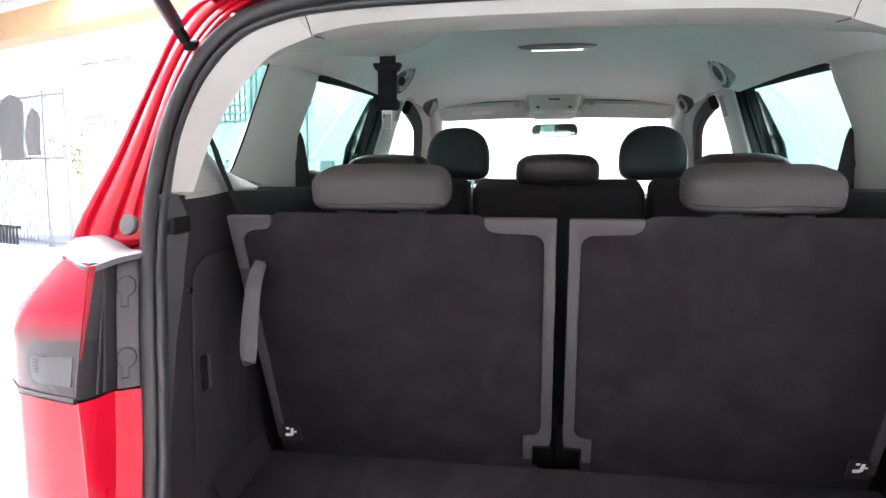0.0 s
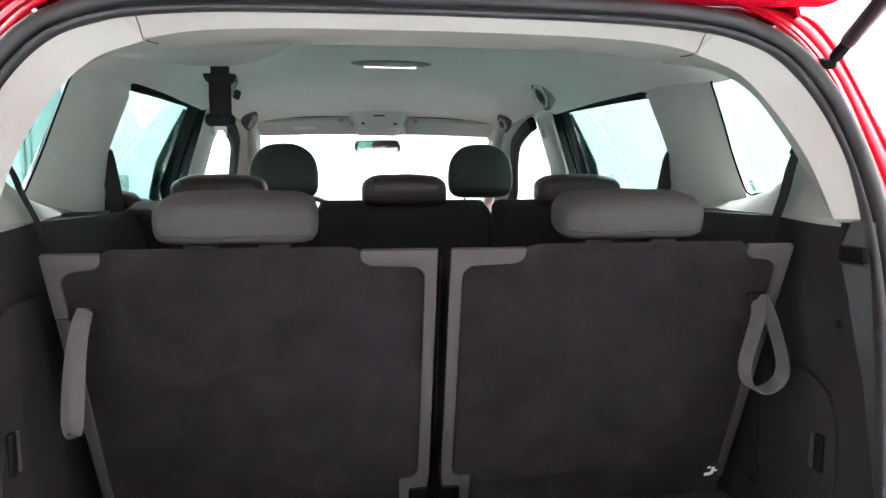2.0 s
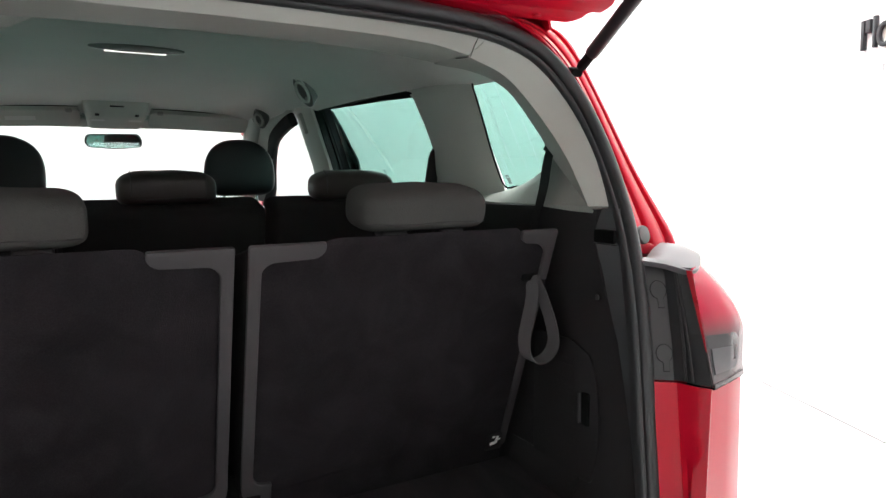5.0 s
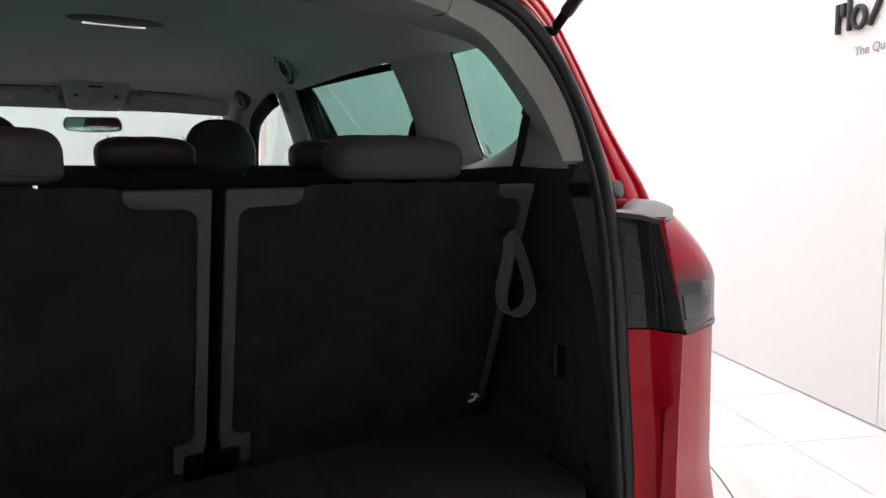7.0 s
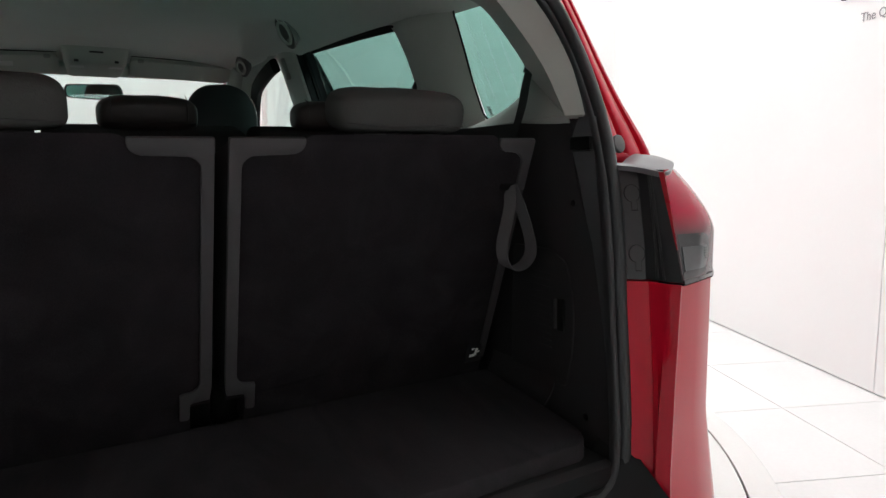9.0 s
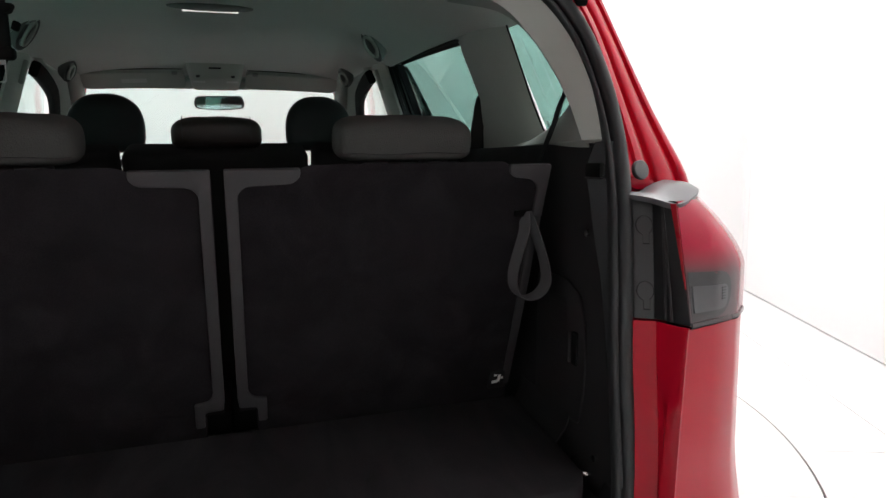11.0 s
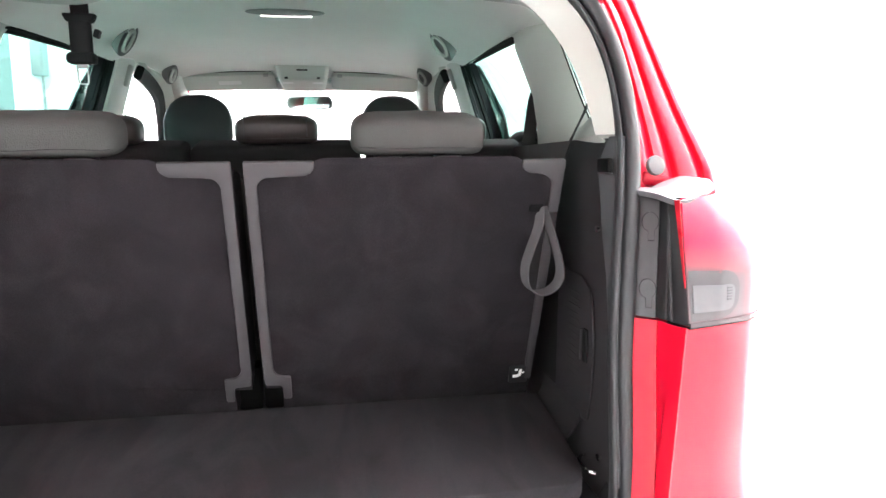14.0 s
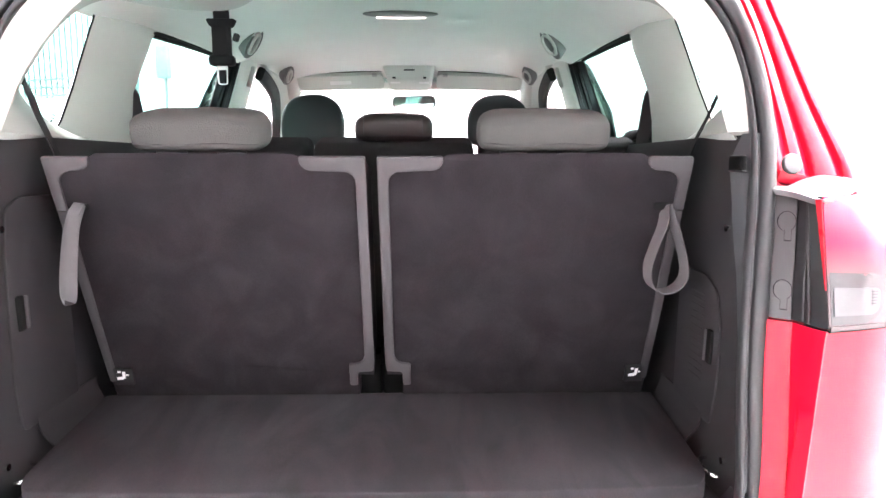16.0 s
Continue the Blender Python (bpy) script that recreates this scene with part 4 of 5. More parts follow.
# cover of the roof belt, behind the trim
cover_plan = [(-0.22, 0.235), (-0.255, 0.33), (-0.31, 0.43), (-0.37, 0.495), (-0.44, 0.505), (-0.52, 0.47), (-0.58, 0.40), (-0.60, 0.31)]
cover_rows = []
for x, y in spline(cover_plan, 22):
    cover_rows.append([(-0.42 + (x + 0.42) * f, 0.245 + (y - 0.245) * f, 1.432 + 0.014 * f * f) for f in (0.0, 0.35, 0.7, 0.9, 1.0)] + [(x, y + 0.012, 1.460), (x + 0.01, y + 0.03, 1.52)])
part("belt_cover", thicken(grid(cover_rows), 0.002), PILLAR, car, "grey cover of the roof-mounted belt")
# sill below the quarter window
C = [(0.598, -0.030, 1.1415), (0.606, 0.05, 1.1415), (0.626, 0.18, 1.1415), (0.665, 0.33, 1.1415), (0.715, 0.48, 1.1415), (0.760, 0.60, 1.1415), (0.775, 0.78, 1.1415)]
D = [(0.706, 0.208, 1.240), (0.713, 0.232, 1.226), (0.724, 0.274, 1.208), (0.765, 0.380, 1.188), (0.806, 0.485, 1.174), (0.835, 0.580, 1.164), (0.850, 0.76, 1.160)]
sill_line = []
for k, (a, b) in enumerate(zip(spline(C, 26), spline(D, 26))):
    sill_line += ruled([a], [b], 7, 0.006 * min(1, k / 8), (-0.5, 0, 0.8))
for row in sill_line:
    x, y, z = row[-1]
    row.append((x + 0.03, y + 0.005, z - 0.004))
    x, y, z = row[0]
    row.insert(0, (x + 0.022, y + 0.002, z - 0.03))
pair("window_sill_trim", thicken(grid(sill_line), 0.003), TRIM, car, "pale grey sill under the quarter window")

# C pillar between the quarter window and the rear door, rounded towards the cabin
PC = [(1.140, 0.568, 0.925), (1.20, 0.563, 0.872), (1.28, 0.547, 0.815), (1.36, 0.524, 0.806), (1.41, 0.510, 0.812), (1.434, 0.502, 0.822), (1.450, 0.497, 0.830), (1.47, 0.490, 0.840)]
PILLAR_DEEP = lerp_table([(1.14, 0.092), (1.20, 0.086), (1.30, 0.064), (1.40, 0.060), (1.434, 0.036), (1.450, 0.018), (1.47, 0.006)])
cp_rows = []
for z, y0, y1 in PC:
    g = WIN(z)
    row = []
    for f in np.linspace(0, 1, 11):
        inn = PILLAR_DEEP(z) * math.sin(math.pi * f**1.25) ** 0.75
        row.append((g - 0.010 - inn, y0 + (y1 - y0) * f, z))
    cp_rows.append(row)
pair("pillar_trim", thicken(grid(cp_rows), 0.003), PILLAR, car, "grey pillar trim beside the rear seats")
# B pillar
bp_rows = []
BX = lerp_table([(1.02, 0.805), (1.286, 0.742), (1.486, 0.680), (1.53, 0.668)])
for z in (1.02, 1.15, 1.286, 1.40, 1.486, 1.53):
    x = BX(z)
    bp_rows.append([(x + 0.010, 1.705, z), (x - 0.004, 1.712, z), (x - 0.012, 1.735, z), (x - 0.020, 1.78, z), (x - 0.022, 1.84, z), (x - 0.014, 1.89, z), (x + 0.006, 1.915, z), (x + 0.040, 1.92, z)])
pair("pillar_trim", thicken(grid(bp_rows), 0.003), PILLAR, car, "grey pillar trim between the doors")
pair("belt_anchor", rbox(0.02, 0.03, 0.09, 0.008, 2, pose(0.664, 1.80, 1.452, 0, -18, 0)), TRIM, car)
# A pillar
ap = spline([(0.622, 2.38, 1.545), (0.650, 2.66, 1.43), (0.690, 3.00, 1.26), (0.73, 3.36, 1.07)], 16)
pair("front_pillar_trim", sweep(ap, round_profile(0.07, 0.10, 0.03), (1, 0, 0.3)), PILLAR, car)

# black frames of the door windows
def frame_strip(name, pts, w, h, mat, label="", n=30):
    path = spline(pts, n)
    pair(name, sweep(path, round_profile(h, w, min(w, h) * 0.3, 2), (1, 0, 0.4)), mat, car, label)


frame_strip("window_frame", [(0.688, 0.79, 1.446), (0.706, 1.10, 1.470), (0.722, 1.42, 1.491), (0.736, 1.66, 1.507)], 0.014, 0.020, FRAMEBLACK, "black rubber window frame", 30)
frame_strip("window_gasket", [(0.676, 0.80, 1.452), (0.694, 1.10, 1.478), (0.704, 1.42, 1.494), (0.702, 1.66, 1.499)], 0.010, 0.012, FRAMEBLACK, "", 24)
# upright frame at the front of the rear door window: rubber lip, step, then the glass channel
lip, glass_edge = [], []
for z in np.linspace(1.512, 1.06, 16):
    lip.append((BX(z - 0.006) + 0.004, 1.712, z - 0.006))
    glass_edge.append((min(0.744 + 0.515 * (1.506 - z), 0.895), 1.684 + 0.485 * (1.506 - z), z))
lip, glass_edge = np.array(lip), np.array(glass_edge)
band = [(0.0, 0.0), (0.04, -0.012), (0.20, -0.014), (0.26, -0.002), (0.42, -0.001), (0.46, -0.008), (0.58, -0.006), (0.62, 0.004)]
pair("window_frame", thicken(grid([[tuple(p + (q - p) * f + np.array([0, d, 0])) for f, d in band] for p, q in zip(lip, glass_edge)]), 0.002), FRAMEBLACK, car, "black rubber window frame", angle=25)
pair("window_channel", thicken(grid([[tuple(p + (q - p) * f + np.array([0, d, 0])) for f, d in ((0.60, 0.004), (0.66, 0.0), (0.95, 0.0), (1.0, -0.004))] for p, q in zip(lip, glass_edge)]), 0.002), SATINBLACK, car, "", angle=25)
front_line = [(WIN(z) - 0.024, y, z) for y, z in ((1.90, 1.478), (2.02, 1.468), (2.23, 1.441), (2.38, 1.405), (2.63, 1.304), (2.90, 1.180), (3.12, 1.075))]
frame_strip("window_frame", front_line, 0.060, 0.034, FRAMEBLACK, "black rubber window frame", 40)
upper_line = [(0.650, 1.88, 1.515), (0.648, 2.05, 1.515), (0.642, 2.25, 1.512), (0.632, 2.42, 1.500), (0.660, 2.68, 1.400), (0.700, 2.98, 1.250), (0.725, 3.20, 1.130)]
pair("front_pillar_cover", thicken(grid(ruled(spline(front_line, 24) + np.array([-0.002, 0, 0.036]), spline(upper_line, 24), 5, 0.010, (-1, 0, 0))), 0.003), PILLAR, car, "pale grey trim above the front door window")

# headliner
hl_rows = []
ZC = lerp_table([(0.25, 1.475), (0.35, 1.510), (0.55, 1.560), (0.80, 1.590), (1.33, 1.610), (1.9, 1.602), (2.3, 1.580), (2.62, 1.545)])
ZS = lerp_table([(0.20, 1.440), (0.35, 1.440), (0.60, 1.450), (0.83, 1.460), (1.2, 1.484), (1.67, 1.498), (2.3, 1.502), (2.62, 1.488)])
HW = lerp_table([(0.25, 0.56), (0.35, 0.640), (0.60, 0.645), (0.83, 0.660), (1.2, 0.684), (1.67, 0.690), (2.3, 0.695), (2.62, 0.64)])
LIP = lerp_table([(0.60, -0.012), (0.85, 0.016)])
for y in np.linspace(0.25, 2.62, 34):
    row = []
    for u in np.linspace(-1, 1, 33):
        k = abs(u)
        fall = 1 - k**4.2
        row.append((HW(y) * u, y, ZS(y) + (ZC(y) - ZS(y)) * fall))
    out = max(HW(y) + 0.01, WIN(ZS(y)) + bulge(y, ZS(y)) + 0.004)
    edge_z = ZS(y) + LIP(y)
    hl_rows.append([(-out, y, edge_z)] + row + [(out, y, edge_z)])
hl_rows.append([(x, 2.634, min(z, 1.487)) for x, y, z in hl_rows[-1]])
part("headliner", thicken(grid(hl_rows), 0.003), LINER, car, "pale grey-green cloth headliner")

# boot lamp in the headliner
dome = part("roof_lamp", plate([(0.132 * math.cos(a), 0.062 * math.sin(a)) for a in np.linspace(0, 2 * math.pi, 33)[:-1]], 0.006, lambda u, v, w: (u, 1.275 + v, ZC(1.275 + v) - 0.0005 - w), 0.003), LAMPDISH, car, "grey roof lamp with a pale lens")
part("lens", rbox(0.174, 0.010, 0.005, 0.002, 2, pose(0, 1.336, ZC(1.33) - 0.0065, 12, 0, 0)), LAMPLIT, dome, "lit white lens")

# grab handles: an oval recess in the roof edge, its shade put into the colour, with a folded grip in it
def grab(rear, front, half):
    for sd in (1, -1):
        p, q = Vector((sd * rear[0], rear[1], rear[2])), Vector((sd * front[0], front[1], front[2]))
        mid, along = (p + q) / 2, (q - p).normalized()
        out = Vector((-0.55 * sd, -0.30, -0.78))
        out = (out - along * out.dot(along)).normalized()
        across = along.cross(out)
        size = (q - p).length / 2

        def at(u, v, w):
            return tuple(mid + along * (u * size) + across * (v * half) + out * w)

        loop = [at(0.68 * math.cos(a) - 0.08, 0.60 * math.sin(a), 0.014 + 0.006 * math.sin(a)) for a in np.linspace(0, 2 * math.pi, 33)[:-1]]
        h = part("grab_handle", sweep(loop, round_profile(0.012, 0.009, 0.004, 3), tuple(out), close=True), PILLAR, car, "pale grey folding grab handle")
        for k in (-0.72, 0.62):
            part("foot", rbox(0.022, 0.016, 0.020, 0.006, 3, Matrix.Translation(at(k, 0, 0.004)) @ along.to_track_quat("X", "Z").to_matrix().to_4x4()), LAMPGREY, h)
        rows = [[at(k * math.cos(b), k * 1.02 * math.sin(b), w) for b in np.linspace(0, 2 * math.pi, 29)[:-1]] for k, w in ((1.12, -0.03), (1.10, 0.004), (1.02, 0.010), (0.90, 0.006), (0.6, -0.004), (0.05, -0.006))]
        part("recess", grid(rows, close_cols=True, caps=True), RECESS, h, "oval recess with shade in its colour")


grab((0.527, 1.405, 1.580), (0.606, 1.52, 1.497), 0.030)
grab((0.572, 2.17, 1.545), (0.612, 2.26, 1.478), 0.026)

# sun visors and console
for sd in (1, -1):
    place = pose(sd * 0.370, 2.500, 1.516, -23, sd * 2, 0)
    vis = part("sun_visor", plate(rounded_poly([(-0.2275, -0.072), (0.2275, -0.072), (0.2275, 0.070), (-0.2275, 0.070)], 0.030, 6), 0.024, lambda u, v, w: tuple(place @ Vector((u, v, w - 0.012))), 0.009), PILLAR, car, "pale grey folded sun visor")
    # this black strip draws the line of shade above the visor
    part("gap", rbox(0.45, 0.006, 0.016, 0.002, 1, place @ pose(0, -0.068, 0.018)), FRAMEBLACK, vis, "black strip as painted shade above the visor")
    part("clip", rbox(0.026, 0.018, 0.014, 0.004, 2, place @ pose(-sd * 0.185, -0.068, -0.010)), LAMPGREY, vis)
    if sd < 0:
        part("sticker", rbox(0.112, 0.036, 0.001, 0, 1, place @ pose(0.0, -0.005, -0.0128)), WHITEPLASTIC, vis, "white warning sticker with unreadable print", smooth=False)
console = part("roof_console", plate(rounded_poly([(-0.135, -0.10), (0.135, -0.10), (0.125, 0.14), (-0.125, 0.14)], 0.03, 5), 0.070, lambda u, v, w: (u * (1 - 2.0 * w), 2.42 + v + w * 0.5, 1.575 - w - 0.12 * (v + 0.10)), 0.010), PILLAR, car, "pale grey overhead console with switches")
part("display", rbox(0.055, 0.004, 0.012, 0.001, 1, pose(0.0, 2.331, 1.556)), DARKPLASTIC, console)
for x in (-0.075, 0.075):
    part("lamp_lens", rbox(0.055, 0.045, 0.008, 0.003, 2, pose(x, 2.40, 1.503, -10, 0, 0)), WHITEPLASTIC, console)
    part("button", rbox(0.018, 0.012, 0.012, 0.003, 2, pose(x * 1.05, 2.352, 1.518)), PLATE, console)
MIRROR_AT = pose(0.010, 2.93, 1.443, 6, 0, -14)
MIRROR_POLY = rounded_poly([(-0.118, 0.037), (0.122, 0.037), (0.138, 0.0), (0.132, -0.030), (0.02, -0.040), (-0.118, -0.029), (-0.132, 0.0)], [0.03, 0.02, 0.03, 0.03, 0.12, 0.03, 0.03], 5)
stem = part("interior_mirror", plate(MIRROR_POLY, 0.034, lambda u, v, w: tuple(MIRROR_AT @ Vector((u * (1.03 - 3.0 * (w - 0.012) ** 2 * (w > 0.012) * 60), w - 0.016, v * 1.04))), 0.008), DARKPLASTIC, car, "interior mirror on the windscreen")
part("mirror_glass", plate([(u * 0.95, v * 0.90) for u, v in MIRROR_POLY], 0.002, lambda u, v, w: tuple(MIRROR_AT @ Vector((u, -0.0165 - w, v)))), MIRROR, stem, smooth=False)
part("stalk", cyl(0.010, 0.05, 12, pose(0.012, 2.965, 1.455, 80, 0, 0)), DARKPLASTIC, stem)

# ---- boot walls ----
BW = lerp_table([(0.50, 0.573), (0.60, 0.574), (0.80, 0.577), (1.00, 0.584), (1.09, 0.592), (1.142, 0.612), (1.16, 0.63)])
wall_poly = [(-0.190, 0.54), (0.40, 0.54), (0.72, 0.56), (0.72, 1.139), (-0.035, 1.139), (-0.052, 1.09), (-0.074, 1.02), (-0.122, 0.92), (-0.156, 0.80), (-0.174, 0.69)]
bw = plate(wall_poly, 0.02, lambda u, v, w: (BW(v) + 0.02 - w + 0.10 * max(0, u - 0.05) * (v - 0.5), u, v), 0.002, cuts=(0.6, 0.7, 0.8, 0.9, 1.0, 1.09, 1.12))
walls = pair("boot_side_panel", bw, SIDEPANEL, car, "black plastic boot side panel", angle=30)
# lighter facing next to the seal
strip_rows = []
for z in np.linspace(0.60, 1.138, 48):
    ys = float(np.interp(z, [0.55, 0.69, 0.80, 0.92, 1.03, 1.142], [-0.194, -0.184, -0.173, -0.155, -0.120, -0.068]))
    wdt = float(np.interp(z, [0.60, 0.75, 0.85, 0.95, 1.05, 1.095, 1.118, 1.138], [0.006, 0.013, 0.023, 0.034, 0.038, 0.037, 0.026, 0.014]))
    x = BW(z)
    sx, sy = float(np.interp(z, SEAL_Z, SEAL_X)), float(np.interp(z, SEAL_Z, SEAL_Y))
    strip_rows.append([(x - 0.0030, ys + wdt, z), (x - 0.0070, ys + wdt * 0.92, z), (sx - 0.016, sy - 0.002, z), (sx, sy - 0.002, z)])
pair("panel_edge", thicken(grid(strip_rows), 0.002), MIDPLASTIC, car, "charcoal plastic edge of the boot panel")
for wl, sd in zip(walls, (1, -1)):
    # rounded foot of the panel beside the floor board
    foot_rows = [[(sd * (BW(0.66) - 0.001), y, 0.665), (sd * (BW(0.64) - 0.003), y, 0.645), (sd * 0.564, y, 0.628), (sd * (0.5515 + 0.036 * (y - 0.165) * 0.9), y, 0.606), (sd * (0.5515 + 0.036 * (y - 0.165) * 0.9), y, 0.585)] for y in np.linspace(-0.035, 0.168, 9)]
    part("panel_foot", thicken(grid(foot_rows), 0.003), SIDEPANEL, wl)
    # lashing slot near the top, its shade a raised black block
    part("slot", rbox(0.010, 0.054, 0.024, 0.004, 2, pose(sd * 0.5865, -0.083, 1.0915, 0, 0, -sd * 4)), SEAM, wl, "black block as the shade in a recess")
    part("slot_lip", rbox(0.008, 0.058, 0.003, 0.0014, 2, pose(sd * 0.5870, -0.083, 1.0785, 0, 0, -sd * 4)), SIDEPANEL, wl)
    # cubby lid with a grip, and its outline
    if sd > 0:
        lid, gz = [(0.10, 0.65), (-0.066, 0.65), (-0.079, 0.707), (-0.085, 0.767), (-0.078, 0.83), (-0.058, 0.88), (-0.01, 0.900), (0.10, 0.900)], 0.783
    else:
        lid, gz = [(0.10, 0.65), (-0.070, 0.65), (-0.083, 0.725), (-0.081, 0.82), (-0.074, 0.908), (-0.067, 0.97), (-0.057, 1.015), (-0.02, 1.035), (0.10, 1.035)], 0.846
    part("cubby_lid", plate(rounded_poly(lid, 0.012), 0.004, lambda u, v, w: (sd * (BW(v) - 0.0005 - w), u, v), 0.002, cuts=(0.7, 0.8, 0.9, 1.0)), SIDEPANEL, wl)
    # the hollow of the grip is only a black block painted as shade
    part("grip", rbox(0.008, 0.020, 0.060, 0.004, 2, pose(sd * (BW(gz) - 0.0045), -0.052, gz, 0, sd * 1, 0)), SEAM, wl, "black block as the shade in a finger recess")
    part("grip_lip", rbox(0.009, 0.006, 0.056, 0.003, 2, pose(sd * (BW(gz) - 0.006), -0.037, gz, 0, sd * 1, 0)), DIMPLASTIC, wl)
    if sd > 0:
        ribs = bmesh.new()
        for k in range(13):
            z = 0.715 + 0.0125 * k
            bmesh.ops.create_cube(ribs, size=1.0, matrix=pose(BW(z) - 0.0044, 0.012 - 0.0008 * (12 - k), z) @ Matrix.Diagonal((0.0010, 0.056, 0.0045, 1)))
        part("grille", ribs, SIDEPANEL, wl, "shallow ribbed vent", smooth=False)
    part("stud", cyl(0.006, 0.006, 12, pose(sd * (BW(0.98) - 0.003), -0.074, 0.987, 0, 90, 0)), CHROME, wl)
    part("stud", cyl(0.006, 0.006, 12, pose(sd * (BW(0.6) - 0.002), -0.122, 0.613, 0, 90, 0)), CHROME, wl)
    hookpath = spline([(sd * 0.575, -0.056, 0.590), (sd * 0.561, -0.061, 0.588), (sd * 0.556, -0.080, 0.584), (sd * 0.561, -0.099, 0.580), (sd * 0.575, -0.104, 0.578)], 12)
    part("lashing_eye", sweep(hookpath, ring(0.004, 8), (0, 0, 1)), CHROME, wl, "chrome lashing eye")
# dark ledge below the side windows
ledge = [[(0.66 + 0.05 * (y > 0.5), y, 1.130), (0.70 + 0.05 * (y > 0.5), y, 1.1395), (0.77, y, 1.1400), (0.86, y, 1.138)] for y in np.linspace(0.40, 1.75, 10)]
pair("side_ledge", grid(ledge), DARKPLASTIC, car)
pair("side_lining", rbox(0.03, 1.15, 0.62, 0.01, 2, pose(0.80, 1.35, 0.82)), DARKPLASTIC, car)
pair("front_door_lining", rbox(0.03, 1.15, 0.62, 0.01, 2, pose(0.80, 2.50, 0.76)), DARKPLASTIC, car)
part("cabin_floor", rbox(1.5, 3.2, 0.04, 0.01, 1, pose(0, 1.85, 0.36)), DARKPLASTIC, car)
part("boot_well", rbox(1.12, 0.45, 0.05, 0.01, 1, pose(0, 0.02, 0.545)), DARKPLASTIC, car)
part("dashboard", rbox(1.42, 0.42, 0.40, 0.08, 4, pose(0, 3.25, 0.86)), DARKPLASTIC, car, "black dashboard")
wheel_path = [(-0.40 + 0.185 * math.cos(a), 2.86 + 0.06 * math.sin(a), 0.98 + 0.175 * math.sin(a)) for a in np.linspace(0, 2 * math.pi, 33)[:-1]]
steer = part("steering_wheel", sweep(wheel_path, ring(0.016, 8), (0, 1, 0), close=True), LEATHER, car)
part("hub", rbox(0.20, 0.06, 0.12, 0.03, 3, pose(-0.40, 2.88, 0.97, 20, 0, 0)), DARKPLASTIC, steer)

# ---- boot floor board ----
board = thing("boot_floor_board", "black carpeted boot floor board with a rounded rear edge", "floor board", at=(0, 0, 0.57))
board_poly = rounded_poly([(-0.551, 0.165), (-0.545, 0.0), (-0.537, -0.145), (-0.515, -0.182), (-0.25, -0.189), (0.0, -0.191), (0.25, -0.190), (0.515, -0.182), (0.537, -0.145), (0.545, 0.0), (0.551, 0.165)], [0.004, 0.0, 0.03, 0.03, 0, 0, 0, 0.03, 0.03, 0, 0.004], 4)
BZ = lerp_table([(-0.195, 0.600), (-0.15, 0.606), (0.17, 0.628)])
part("carpet", plate(board_poly, 0.03, lambda u, v, w: (u, v, BZ(v) - 0.03 + w), 0.012, cuts=(-0.15, -0.1, 0.0, 0.1)), FLOORMAT, board)
part("underside", plate([(u * 0.985, v * 0.97) for u, v in board_poly], 0.012, lambda u, v, w: (u, v, BZ(v) - 0.044 + w), 0.0, cuts=(-0.18,)), DARKPLASTIC, board)


# ---- third row of seats ----
# the back of a folded-up seat leans: top at y 0, z 1.10; foot at y 0.16, z 0.62
BACK_TILT = math.atan2(0.160, 0.470)


def back_point(u, v, w):
    """On the back of the third row: u across, v down from the top edge, w towards the rear."""
    return (u, v * math.sin(BACK_TILT) - w * math.cos(BACK_TILT), 1.100 - v * math.cos(BACK_TILT) - w * math.sin(BACK_TILT))


def label_piece(poly, seat, cx, cv):
    part("symbol", plate(poly, 0.0012, lambda u, v, w: back_point(cx + u * 0.82, cv + v * 0.82, 0.0045 + w)), WHITEPLASTIC, seat, smooth=False)


def headrest(name, cx, cy, cz, w, d, h, mat, parent, tilt=0.0, posts=0.1, label="", r=0.03, drop=0.08, crown=0.0, post_mat=None, end=5.0, square=0.5):
    rows = []
    for u in np.sin(np.linspace(-math.pi / 2, math.pi / 2, 31)):
        s, st = max(0.02, 1 - abs(u) ** end) ** (1 / 2.6), max(0.02, 1 - abs(u) ** (end * (square if crown < 0.01 else 0.75))) ** (1 / 2.3)
        row = []
        for a in np.linspace(0, 2 * math.pi, 33)[:-1]:
            c, q = math.cos(a), math.sin(a)
            yy = math.copysign(abs(c) ** 0.62, c) * d / 2 * (0.25 + 0.75 * s)
            zz = math.copysign(abs(q) ** 0.62, q) * h / 2 * (0.18 + 0.82 * st if q > 0 else 0.45 + 0.55 * s) - (crown * u * u if q > 0 else 0)
            zz += 0.0006 * math.sin(u * 9 + 3 * c) * (q > 0)
            row.append((u * w / 2, yy, zz))
        rows.append(row)
    bm = grid(rows, close_cols=True, caps=True)
    move(bm, pose(cx, cy, cz, tilt, 0, 0))
    ob = part(name, bm, mat, parent, label, angle=60)
    if crown < 0.01:
        turn = pose(cx, cy, cz, tilt, 0, 0)
        seam = [tuple(turn @ Vector((w / 2 * u, -d / 2 * (0.25 + 0.75 * max(0.02, 1 - abs(u) ** end) ** (1 / 2.6)) * 0.985 - 0.0004, -h * 0.26 + 0.0012 * math.sin(5 * u)))) for u in np.linspace(-0.93, 0.93, 25)]
        part("seam", sweep(seam, ring(0.0009, 6), (0, 0, 1)), DIMPLASTIC, ob, "stitched seam")
    for s in (-1, 1):
        part("post", cyl(0.006, drop + h * 0.4, 12, pose(cx + s * posts / 2, cy, cz - h / 2 - drop / 2 + h * 0.2)), post_mat or CHROME, ob, "chrome post")
    return ob


